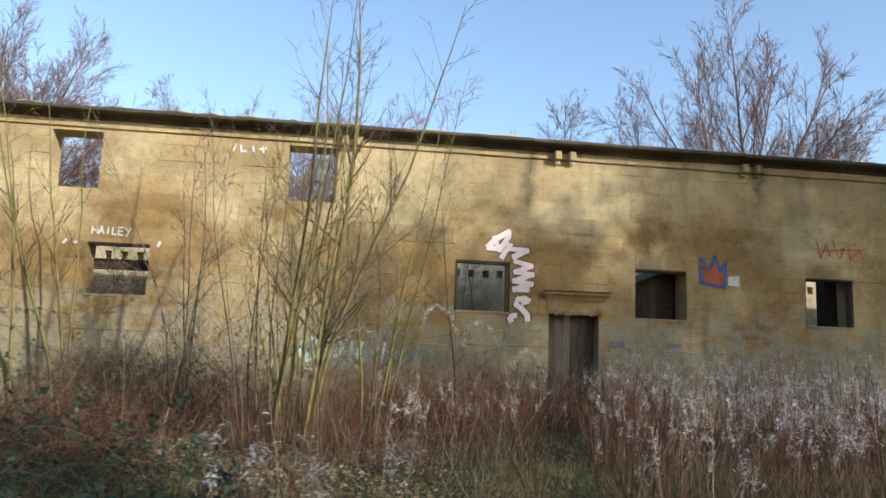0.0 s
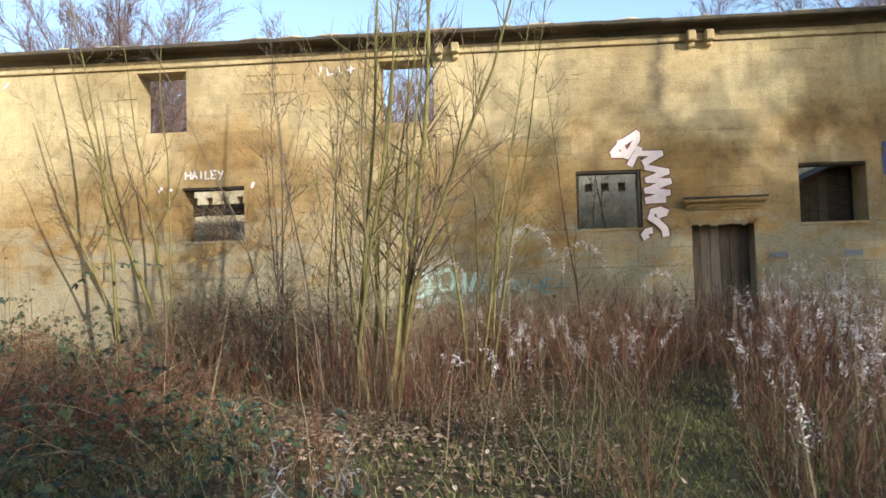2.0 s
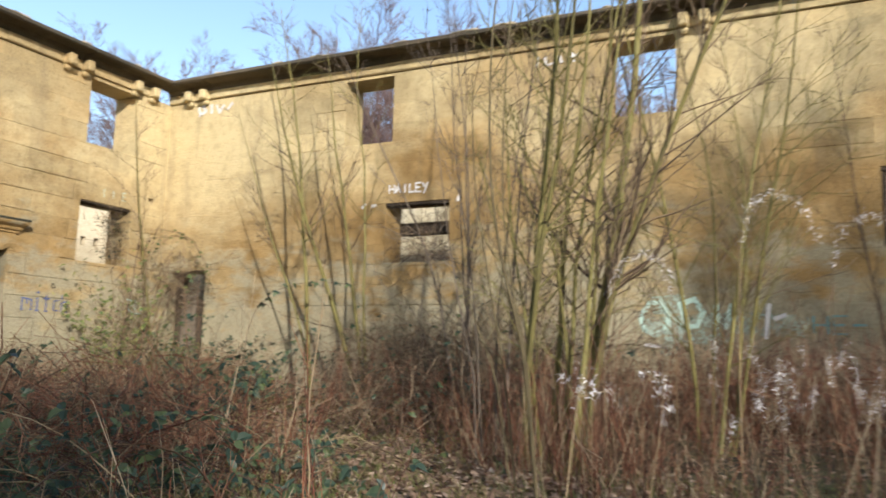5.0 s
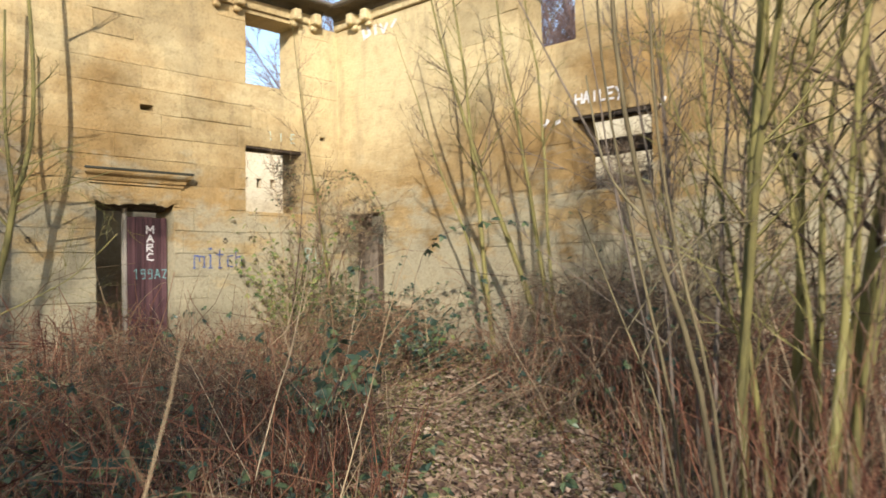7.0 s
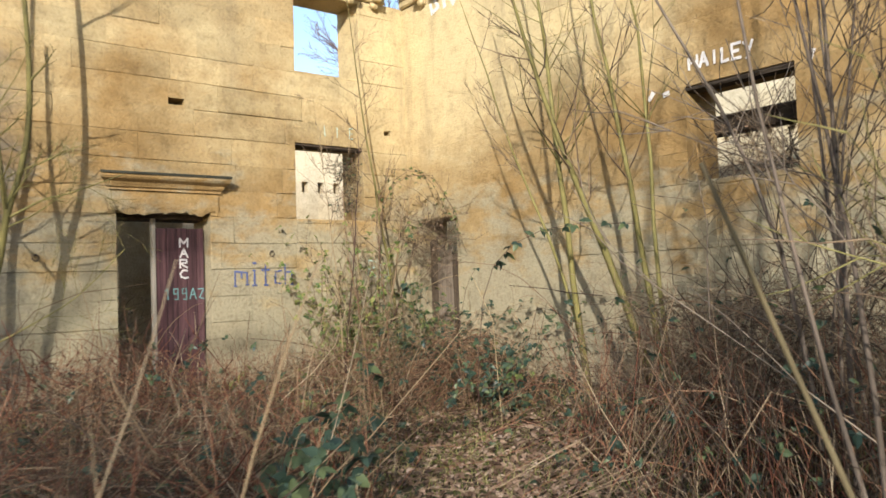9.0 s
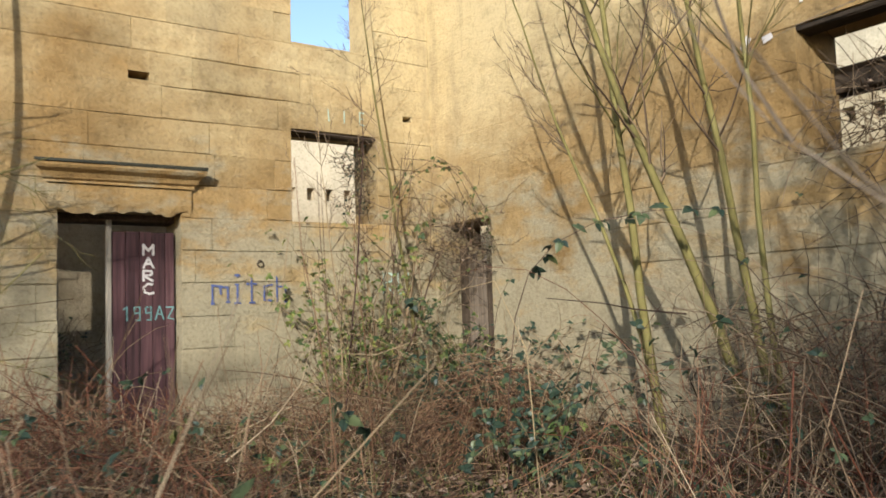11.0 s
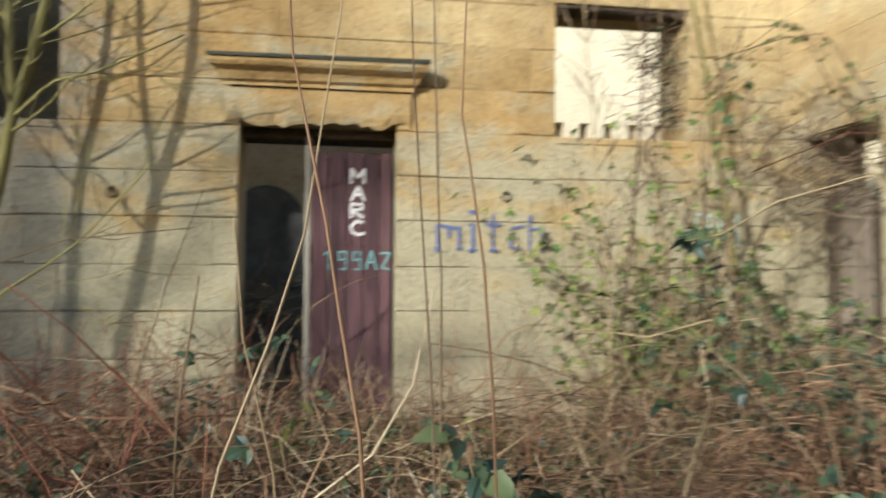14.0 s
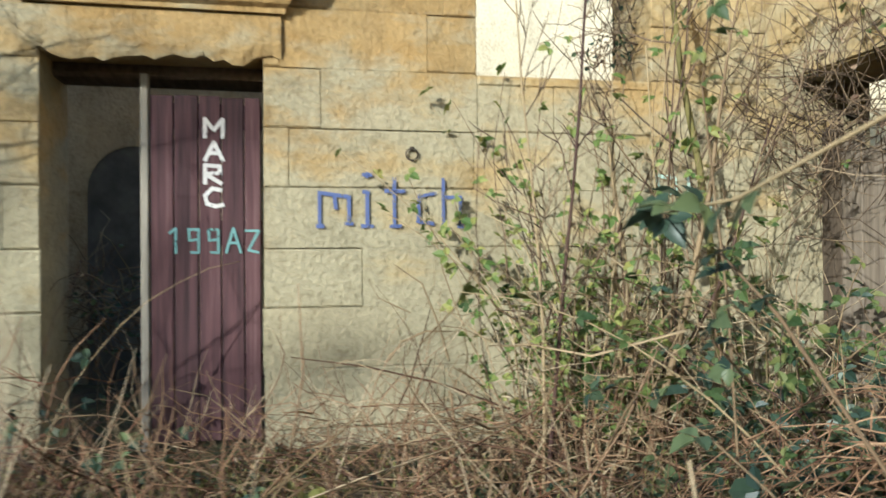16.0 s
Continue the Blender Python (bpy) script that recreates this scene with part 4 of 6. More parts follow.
PLAIN = [(5, 0.07, 0.06, 8, 0.50, 0.50, 3, 0.15), (3, 0.09, 0.05, 7, 0.48, 0.52, 3, 0.15), (2, 0.09, 0.04, 3, 0.45, 0.62, 3, 0.1), (1, 0.08, 0.04, 0, 0.4, 0.5, 3)]
TREES = [far_tree(21, 14.6), far_tree(22, 13.4), big_tree(23, 15.0, PLAIN, 12, 0.012)]
_spots = [(11.2, 29, 1.1, 0), (5.6, 34, 0.95, 1), (3.6, -7.4, 1.0, 2), (-15.6, 29, 1.0, 1), (-9.6, 32, 0.9, 0), (-11.5, 39, 1.1, 1), (0.8, 44, 1.1, 1), (-3.0, 40, 1.05, 0), (-22.0, 25, 0.9, 0), (-6.8, 37, 0.95, 1),
          (17.5, 36, 1.0, 1), (-19, 33, 1.0, 0), (-16.5, 31, 0.95, 1),
          # unseen trees added on the sunny side to throw dappled shade
          (0.5, -4.2, 1.0, 2), (2.0, -5.9, 1.0, 2), (-1.2, -2.8, 0.9, 2), (14.5, 0.7, 0.95, 2), (13.2, 1.8, 0.9, 2), (17.5, 3.5, 1.0, 2), (15.5, 6.0, 0.95, 2), (19.5, 0.5, 1.05, 2), (20.5, 4.0, 1.05, 2), (23.0, 3.0, 1.1, 2), (16.5, -0.8, 1.0, 2), (14.5, 9.5, 0.95, 2),
          (12.6, 10.8, 0.85, 2), (16.5, 7.8, 0.95, 2), (13.5, 8.2, 0.9, 2),
          # lower unseen trees added in front of them, mostly to shade the ground
          (6.2, -2.2, 0.72, 2), (11.0, -2.0, 0.65, 2), (12.5, -0.5, 0.62, 2), (2.4, 0.3, 0.5, 2), (4.5, -3.0, 0.5, 2), (2.8, -1.4, 0.5, 2), (1.2, -0.9, 0.48, 2), (-1.9, -1.9, 0.8, 2)]
for i, (x, y, s, k) in enumerate(_spots):
    if i < 3:
        TREES[i].matrix_basis = pose(x, y, 0, 0, 0, 0)
        TREES[i].scale = (s, s, s)
        continue
    t = copy_thing(TREES[k], pose(x, y, -0.2, 0, 0, 47 * i))
    t.scale = (s, s, s * (0.94 + 0.03 * (i % 4)))

def sapling_clump(name, x, y, stems, height, spread, radius, seed, label, lean=(0, 0), material=BARK_GREEN, thick=1.0, bushy=1.0, low=0.15):
    """Several slender stems from one stool, each with its own twigs."""
    rng = random.Random(seed)
    root = new(name)
    root.location = (x, y, ground_z(x, y) - 0.06)
    tagged(root, label, "sapling", "saplings in the yard", "")
    for i in range(stems):
        T, W = Tubes(), Tubes()
        a = rng.uniform(0, math.tau)
        o = Vector((math.cos(a), math.sin(a), 0)) * radius * rng.random() ** 0.5
        d = Vector((o.x / max(radius, 0.01) * spread + lean[0] + rng.gauss(0, 0.05), o.y / max(radius, 0.01) * spread + lean[1] + rng.gauss(0, 0.05), 1))
        h = height * (rng.uniform(0.75, 1.05) if i < 4 else rng.uniform(0.35, 1.0))
        r = h / 6 * rng.uniform(0.018, 0.036) * thick * (1.3 if i < 4 and stems > 8 else 1.0)
        pts = wander(rng, o, d, h, 10, 0.055, 0.04)
        T.tube(pts, [r * (1 - 0.86 * k / 10) for k in range(11)], 6)
        stem = T.object("stem", material, root)
        for _ in range(int((8 + 3.0 * h) * bushy)):
            f = rng.uniform(low, 0.98) * 10
            k = int(f)
            q = pts[k].lerp(pts[k + 1], f - k)
            ax = (pts[k + 1] - pts[k]).normalized()
            sd = ax.cross(rv(rng)).normalized()
            if off_track(x + q.x, y + q.y) < 0.9 and q.z < 3.0:
                continue
            s = rng.uniform(0.5, 1.0)
            limb(W, rng, q, (ax * math.cos(s) + sd * math.sin(s)).normalized(), h * rng.uniform(0.10, 0.26) * (1.25 - f / 12), max(r * (1 - f / 12) * 0.42, 0.004), 0, [(5, 0.12, 0.05, 4, 0.65, 0.42, 3, 0.15), (3, 0.14, 0.05, 0, 0.6, 0.4, 3)])
        tagged(W.object("twig_spray", material if rng.random() < 0.5 else TWIG, stem), kind="stuff")
    return root


sapling_clump("sapling_clump", -4.4, 12.35, 12, 7.2, 0.12, 0.26, 31, "many-stemmed yellow-green lichened sapling clump in the yard", (0.0, 0), BARK_GREEN, 1.05, 1.0, 0.2)
sapling_clump("sapling_clump", -4.3, 12.5, 7, 4.0, 0.42, 0.35, 48, "thin brown shoots spreading from the foot of a sapling clump", (0.0, 0), TWIG, 0.62, 1.0, 0.2)
sapling_clump("sapling_clump", -4.95, 12.2, 5, 5.5, 0.14, 0.3, 32, "leaning grey-brown sapling stems beside a larger clump", (-0.12, 0.14), BARK_GREY, 0.75, 0.9)
sapling_clump("sapling_clump", -3.2, 13.7, 5, 5.4, 0.15, 0.3, 33, "slender dark sapling stems before the wall", (0.05, 0), BARK_GREEN, 0.8, 1.5)
sapling_clump("sapling_clump", -9.2, 16.0, 2, 6.4, 0.05, 0.14, 34, "pale yellow-green sapling stems close to the wall", (-0.12, 0), BARK_GREEN, 1.4, 0.75, 0.35)
sapling_clump("sapling_clump", -8.4, 16.05, 3, 6.6, 0.04, 0.14, 35, "yellow-green lichened sapling stems close to the wall", (-0.05, 0.0), BARK_GREEN, 1.4, 0.7, 0.35)
sapling_clump("sapling", -1.69, 15.5, 1, 4.6, 0.0, 0.05, 37, "single slender sapling before a window", (0.02, 0), TWIG, 0.8)
sapling_clump("sapling", -12.65, 16.1, 1, 5.4, 0.02, 0.06, 38, "single slender sapling in the corner of the walls", (0, 0), BARK_GREEN, 1.2)
sapling_clump("sapling_clump", -12.35, 14.9, 2, 3.9, 0.08, 0.1, 39, "thin bent sapling stems before a window", (0, -0.05), CANE, 0.7)


def bent_stems(name, stems, material, label, seed, twigs=10, long=0.5):
    """Crooked stems that each follow their own bend, with side twigs; stems: (radius, points)."""
    rng = random.Random(seed)
    root = new(name)
    x, y = stems[0][1][0][:2]
    root.location = (x, y, ground_z(x, y))
    tagged(root, label, "sapling", "saplings in the yard", "")
    for r, line in stems:
        pts = [Vector(q) - root.location for q in line]
        fine = []
        for i in range(len(pts) - 1):
            a, b, c, e = pts[max(i - 1, 0)], pts[i], pts[i + 1], pts[min(i + 2, len(pts) - 1)]
            for k in range(3):
                t = k / 3
                fine.append(0.5 * ((2 * b) + (c - a) * t + (2 * a - 5 * b + 4 * c - e) * t * t + (3 * b - a - 3 * c + e) * t ** 3))
        fine.append(pts[-1])
        T, W = Tubes(), Tubes()
        n = len(fine)
        T.tube(fine, [r * (1 - 0.55 * i / (n - 1)) for i in range(n)], 7)
        stem = T.object("stem", material, root)
        for _ in range(twigs):
            i = rng.randint(n // 3, n - 2)
            ax = (fine[i + 1] - fine[i]).normalized()
            sd = ax.cross(rv(rng)).normalized()
            d = ax * 0.6 + sd * 0.8
            p = fine[i] + root.location
            if off_track(p.x + d.x * 0.4, p.y + d.y * 0.4) < 0.45 and p.z < 2.2:
                continue
            limb(W, rng, fine[i], d.normalized(), long * rng.uniform(0.5, 1.3), max(r * 0.28, 0.003), 0, [(5, 0.1, 0.04, 4, 0.6, 0.5, 4, 0.2), (3, 0.12, 0.04, 0, 0.6, 0.4, 3)])
        tagged(W.object("twig_spray", material, stem), kind="stuff")
    return root


bent_stems("sapling_clump", [(0.045, [(-12.6, 11.2, -0.05), (-12.6, 11.17, 0.86), (-12.6, 11.3, 1.49), (-12.6, 11.38, 1.98), (-12.6, 11.5, 2.4), (-12.58, 11.58, 3.0), (-12.55, 11.55, 4.0), (-12.5, 11.4, 5.6)]),
                             (0.03, [(-12.6, 11.38, 1.95), (-12.62, 11.34, 2.3), (-12.66, 11.3, 3.0), (-12.7, 11.32, 4.2)]),
                             (0.04, [(-12.6, 10.88, -0.05), (-12.6, 10.84, 1.06), (-12.6, 10.87, 1.95), (-12.6, 10.95, 2.4), (-12.6, 11.03, 3.0), (-12.5, 11.0, 4.8)]),
                             (0.012, [(-12.58, 11.4, 1.94), (-12.4, 11.66, 2.1), (-12.4, 11.89, 2.17), (-12.3, 12.39, 2.38)]),
                             (0.01, [(-12.5, 11.2, 0.7), (-12.2, 11.5, 0.9), (-12.1, 11.88, 1.15), (-12.0, 12.3, 1.6)])],
           BARK_GREEN, "forked lichened sapling stems before the end wall", 140, 9, 0.8)
bent_stems("leaning_sapling", [(0.0105, [(-3.92, 10.5, -0.2), (-3.99, 10.42, 0.7), (-4.07, 10.29, 1.2), (-4.12, 10.2, 1.75), (-4.12, 10.2, 2.6), (-4.05, 10.3, 3.6)]),
                               (0.0075, [(-4.1, 10.65, -0.2), (-4.18, 10.61, 0.6), (-4.27, 10.56, 1.15), (-4.36, 10.52, 1.8), (-4.4, 10.55, 2.5)]),
                               (0.0075, [(-3.95, 10.6, -0.2), (-4.02, 10.57, 0.65), (-4.11, 10.53, 1.15), (-4.16, 10.5, 1.7), (-4.15, 10.52, 2.5), (-4.1, 10.6, 3.4)]),
                               (0.006, [(-4.2, 10.82, -0.2), (-4.29, 10.77, 0.49), (-4.4, 10.71, 0.85), (-4.55, 10.64, 1.3)]),
                               (0.005, [(-4.08, 10.28, 1.22), (-4.14, 10.22, 1.32), (-4.22, 10.26, 1.45), (-4.3, 10.32, 1.7)])],
           BARK_OLIVE, "leaning brown sapling stems beside the trodden way", 141, 9, 0.55)
sapling_clump("sapling_clump", 6.9, 12.5, 3, 4.6, 0.14, 0.3, 41, "thin brown sapling stems among dry weeds", (-0.04, 0), TWIG, 0.8)
sapling_clump("sapling_clump", -6.3, 14.9, 5, 5.0, 0.14, 0.3, 42, "slender dark sapling stems before the wall", (0.0, 0), BARK_GREY, 0.75, 0.9)
sapling_clump("sapling_clump", -11.6, 8.2, 4, 5.6, 0.12, 0.35, 44, "lichened sapling stems before the end wall", (0.05, 0.0), BARK_GREY)

sapling_clump("elder_bush", -12.55, 15.45, 4, 2.5, 0.3, 0.1, 45, "pale crooked stems of a leafy bush under a window", (0.03, 0), CANE, 3.0, 0.9, 0.3)
sapling_clump("sapling_clump", -1.0, 18.9, 4, 5.0, 0.1, 0.4, 46, "bare sapling stems growing inside the roofless range", (0, 0), TWIG, 1.2)
sapling_clump("sapling_clump", -8.1, 18.6, 4, 4.6, 0.12, 0.4, 47, "bare sapling stems growing inside the roofless range", (0, 0), TWIG)

# ---- undergrowth ----
DOOR_WAY = [(-1.9, 6.4), (-1.3, 10.2), (-0.7, 12.2)]


def off_door_way(x, y):
    best = 99.0
    for (ax, ay), (bx, by) in zip(DOOR_WAY, DOOR_WAY[1:]):
        ux, uy = bx - ax, by - ay
        t = max(0.0, min(1.0, ((x - ax) * ux + (y - ay) * uy) / (ux * ux + uy * uy)))
        best = min(best, math.hypot(x - ax - t * ux, y - ay - t * uy))
    return best


LANE = [(-3.9, 10.2), (-6.6, 12.9), (-9.9, 15.0)]


def off_lane(x, y):
    """Distance to the strip of open leaf litter."""
    best = 99.0
    for (ax, ay), (bx, by) in zip(LANE, LANE[1:]):
        ux, uy = bx - ax, by - ay
        t = max(0.0, min(1.0, ((x - ax) * ux + (y - ay) * uy) / (ux * ux + uy * uy)))
        best = min(best, math.hypot(x - ax - t * ux, y - ay - t * uy))
    return best


def inside_yard(x, y):
    return XB + 0.08 < x < 14 and y < YA - 0.08


def clump(x, y, scale=0.6, z=0.0):
    return 0.5 + 0.9 * noise.noise(Vector((x * scale, y * scale, z)))


def scatter(rng, n, zone, keep, seed_z=0.0, thick=0.5, lane=0.42):
    """n places in a zone (x0, x1, y0, y1), in clumps, off the trodden way."""
    x0, x1, y0, y1 = zone
    out, tries = [], 0
    while len(out) < n and tries < n * 30:
        tries += 1
        x, y = rng.uniform(x0, x1), rng.uniform(y0, y1)
        if not inside_yard(x, y) or off_track(x, y) < keep or off_door_way(x, y) < 0.32 or off_lane(x, y) < lane:
            continue
        if rng.random() > clump(x, y, 0.55, seed_z) + thick - 0.5:
            continue
        out.append((x, y, ground_z(x, y)))
    return out


def seed_head(F, rng, heads, n):
    """Split curling pods and tufts of down along the tips of a willowherb stem."""
    for low, top in heads:
        for _ in range(n // len(heads)):
            q = low.lerp(top, rng.random()) + rv(rng, 0.012)
            if rng.random() < 0.25:
                dd = ((top - low).normalized() * 0.6 + rv(rng, 0.7)).normalized() * rng.uniform(0.03, 0.06)
                F.blade(q, dd, rng.uniform(0.0012, 0.0022), dd.cross(rv(rng)).normalized(), rng.uniform(-0.05, 0.05))
            else:
                dd = (rv(rng, 1.0) + Vector((0, 0, 0.2))).normalized() * rng.uniform(0.013, 0.04)
                F.blade(q, dd, rng.uniform(0.0016, 0.0042), dd.cross(rv(rng)).normalized(), rng.uniform(-0.03, 0.03))


def weed_stems(name, places, h0, h1, r, material, label, seed, lean=0.12, twigs=2, fluff=0.0):
    """Dead upright stems of tall weeds; a share of them bear tufts of white seed fluff."""
    rng = random.Random(seed)
    T, F = Tubes(), Tubes()
    for x, y, z in places:
        h = rng.uniform(h0, h1)
        d = Vector((rng.gauss(0, lean), rng.gauss(0, lean), 1))
        pts = wander(rng, Vector((x, y, z - 0.03)), d, h, 3, 0.07)
        T.tube(pts, [r, r * 0.85, r * 0.65, r * 0.35], 3)
        for _ in range(twigs):
            i = rng.choice((1, 2))
            q = pts[i].lerp(pts[i + 1], rng.random())
            e = q + (d.normalized() + rv(rng, 0.4)).normalized() * h * rng.uniform(0.12, 0.25)
            T.tube([q, e], [r * 0.55, r * 0.25], 3)
        if rng.random() < fluff:
            heads = [(pts[-1].lerp(pts[1], rng.uniform(0.25, 0.5)), pts[-1])]
            for _ in range(rng.randint(1, 4)):
                q = pts[-1].lerp(pts[1], rng.uniform(0.1, 0.6))
                heads.append((q, q + (d.normalized() + rv(rng, 0.45)).normalized() * rng.uniform(0.08, 0.2)))
            seed_head(F, rng, heads, 66)
    ob = T.object(name, material)
    tagged(ob, label, "weeds", "", "stuff")
    if F.v:
        tagged(F.object("seed_fluff", FLUFF), "white fluffy seed heads on dead weed stems", "weeds", "", "stuff")


R = random.Random(77)


def mixed_weeds(places, h0, h1, seed, what, lean=0.2):
    """One stand of weeds in its three colours of dead stem."""
    rng = random.Random(seed)
    parts = [[], [], []]
    for q in places:
        parts[rng.choices((0, 1, 2), (6, 2, 2))[0]].append(q)
    weed_stems("red_weed_stems", parts[0], h0, h1, 0.0042, RED_STEM, "red-brown stems of " + what, seed + 1, lean, 3)
    weed_stems("straw_weed_stems", parts[1], h0, h1 * 1.1, 0.0036, STRAW, "straw-coloured stems of " + what, seed + 2, lean * 1.3, 2)
    weed_stems("dark_weed_stems", parts[2], h0 * 0.8, h1 * 0.85, 0.0042, TWIG, "dark brown stems of " + what, seed + 3, lean * 1.6, 3)


mixed_weeds(scatter(R, 1500, (-4.2, 1.6, 8.4, 16.5), 0.7, 1.0, 0.35) + scatter(R, 900, (-8.6, 1.8, 13.6, 16.6), 0.6, 2.0, 0.8), 0.4, 1.25, 510, "dead weeds before the long wall")
mixed_weeds(scatter(R, 1500, (-12.8, -5.4, 7.0, 13.0), 0.55, 3.0, 0.45), 0.3, 0.95, 520, "tangled dead weeds in the yard", 0.4)
mixed_weeds(scatter(R, 500, (-4.6, 0.5, 5.2, 9.0), 0.7, 3.5, 0.3), 0.25, 0.8, 530, "low dead weeds beside the way", 0.3)
weed_stems("willowherb_stems", scatter(R, 1150, (0.8, 10.5, 6.0, 16.4), 0.8, 4.0, 0.7), 0.6, 1.6, 0.0045, RED_STEM, "dead willowherb stems with white seed fluff", 53, 0.16, 3, 0.8)
weed_stems("willowherb_stems", scatter(R, 90, (-4.8, 0.8, 7.5, 14.0), 1.7, 5.0), 0.5, 1.15, 0.004, STRAW, "scattered willowherb stems with white seed fluff", 54, 0.18, 2, 0.9)
weed_stems("willowherb_stems", scatter(random.Random(5), 120, (-0.2, 2.2, 7.6, 13.2), 0.8, 4.0, 0.8), 0.7, 1.45, 0.0045, RED_STEM, "dead willowherb stems with white seed fluff beside the mossy way", 58, 0.16, 3, 0.9)
weed_stems("dry_grass_stems", scatter(R, 1700, (-5.0, 9.0, 4.5, 15.5), 0.5, 7.0), 0.3, 0.75, 0.0028, STRAW, "pale dry grass stems", 56, 0.3, 1)
mixed_weeds([(x, y, ground_z(x, y)) for x, y in [(-4.4 + R.gauss(0, 0.55), 12.2 + R.gauss(0, 0.5)) for _ in range(260)] if off_track(x, y) > 0.7], 0.35, 1.0, 580, "dead weeds round the foot of a sapling clump", 0.2)
mixed_weeds(scatter(R, 420, (-6.5, -2.6, 9.6, 13.4), 0.6, 9.0, 0.6, 0.0), 0.15, 0.55, 590, "low dead weeds in the leaf litter", 0.4)
weed_stems("dry_grass_stems", scatter(R, 1100, (-2.4, 3.4, 5.4, 9.8), 0.6, 17.0, 0.4), 0.2, 0.55, 0.0026, STRAW, "pale dry grass stems beside the mossy way", 57, 0.35, 1)
mixed_weeds(scatter(R, 380, (-12.9, -8.0, 11.0, 16.3), 0.45, 8.0), 0.15, 0.48, 570, "dead weeds before the end wall", 0.4)


def bramble_arc(T, rng, p, d, length, r, droop, steps=9):
    """A cane that rises and arches over."""
    pts, d = [p.copy()], d.normalized()
    for i in range(steps):
        d = (d + Vector((rng.gauss(0, 0.08), rng.gauss(0, 0.08), -droop / steps * (0.5 + i / steps)))).normalized()
        q = pts[-1] + d * (length / steps)
        g = ground_z(q.x, q.y) + 0.03
        if q.z < g:
            q.z = g
        o = off_track(q.x, q.y)
        if o < 0.75:
            q.z = min(q.z, g + 0.15 + 0.5 * o)
        q.x = max(q.x, XB + 0.06)
        q.y = min(q.y, YA - 0.06)
        pts.append(q)
    k = len(pts)
    T.tube(pts, [r * (1 - 0.65 * i / (k - 1)) for i in range(k)], 3)
    return pts


def trifoliate(L, rng, p, d, size, broad=False):
    up = Vector((rng.gauss(0.35, 0.9), rng.gauss(-0.35, 0.9), 1)).normalized()
    d = (d - up * d.dot(up)).normalized() if abs(d.dot(up)) < 0.95 else Vector((1, 0, 0))
    s = d.cross(up)
    shape = L.broad_leaf if broad else L.leaf
    shape(p + d * size * 0.4, (d - up * 0.15).normalized(), up, size * 1.1, 0.72)
    for sg in (1, -1):
        shape(p + d * size * 0.3, (d * 0.35 + s * sg).normalized(), up, size * 0.85, 0.72)


def bramble_patch(name, places, length, leaf_every, leaf_size, label, seed, droop=1.9, r=0.0045, rise=1.2, cane=CANE, leaf=LEAF_GREEN, kind="stuff"):
    rng = random.Random(seed)
    T, L = Tubes(), Tubes()
    for x, y, z in places:
        a = rng.uniform(0, math.tau)
        d = Vector((math.cos(a), math.sin(a), rise * rng.uniform(0.4, 1.3)))
        pts = bramble_arc(T, rng, Vector((x, y, z - 0.02)), d, length * rng.uniform(0.5, 1.3), r * rng.uniform(0.7, 1.3), droop * rng.uniform(0.7, 1.3))
        for i in range(2, len(pts)):
            if rng.random() < leaf_every:
                dd = Vector((rng.gauss(0, 1), rng.gauss(0, 1), rng.uniform(-0.2, 0.5))).normalized()
                if off_track(pts[i].x, pts[i].y) > 0.3:
                    trifoliate(L, rng, pts[i], dd, leaf_size * rng.uniform(0.6, 1.25))
    ob = T.object(name, cane)
    tagged(ob, label, "bramble", "", kind)
    if L.v:
        tagged(L.object("bramble_leaves", leaf, None, False), "green leaves of " + label, "bramble", "", kind)


bramble_patch("bramble_thicket", scatter(R, 620, (-9.8, -4.5, 4.2, 10.8), 0.75, 10.0, 0.7), 1.5, 0.6, 0.065, "low bramble thicket with dark green leaves", 61)
bramble_patch("bramble_thicket", scatter(R, 420, (-12.9, -6.0, 8.0, 13.0), 0.7, 11.0, 0.6), 1.6, 0.40, 0.065, "bramble thicket before the end wall", 62)
bramble_patch("bare_bramble", scatter(R, 430, (-8.9, -4.6, 13.0, 16.6), 0.6, 12.0, 0.8), 2.1, 0.06, 0.05, "grey-brown tangle of bare bramble canes", 63, 1.6, 0.0045, 2.2, TWIG)
bramble_patch("bare_bramble", scatter(R, 330, (-4.6, 1.0, 14.6, 16.6), 0.6, 12.5, 0.8), 1.7, 0.02, 0.05, "dark tangle of bare canes at the foot of the long wall", 69, 1.8, 0.004, 1.8, TWIG)
bramble_patch("bare_bramble", scatter(R, 200, (-8.6, -5.2, 13.6, 16.5), 0.6, 12.7, 0.8), 2.0, 0.08, 0.06, "rust-brown tangle of dead canes near the long wall", 70, 1.9, 0.004, 1.8, RED_STEM)
bramble_patch("bare_bramble", scatter(R, 420, (-12.9, -8.6, 11.4, 16.5), 0.5, 13.0, 0.8), 1.15, 0.07, 0.045, "tangle of dry bramble canes before the walls", 64, 2.4, 0.0034, 1.2, CANE)
bramble_patch("corner_bramble", [(x, y, ground_z(x, y)) for x, y in [(-12.3 + R.gauss(0, 0.3), 16.05 + R.gauss(0, 0.2)) for _ in range(46)] if inside_yard(x, y)], 1.7, 0.95, 0.055, "tall bramble mound arching in the corner", 65, 2.0, 0.005, 2.6, CANE, LEAF_OLIVE)
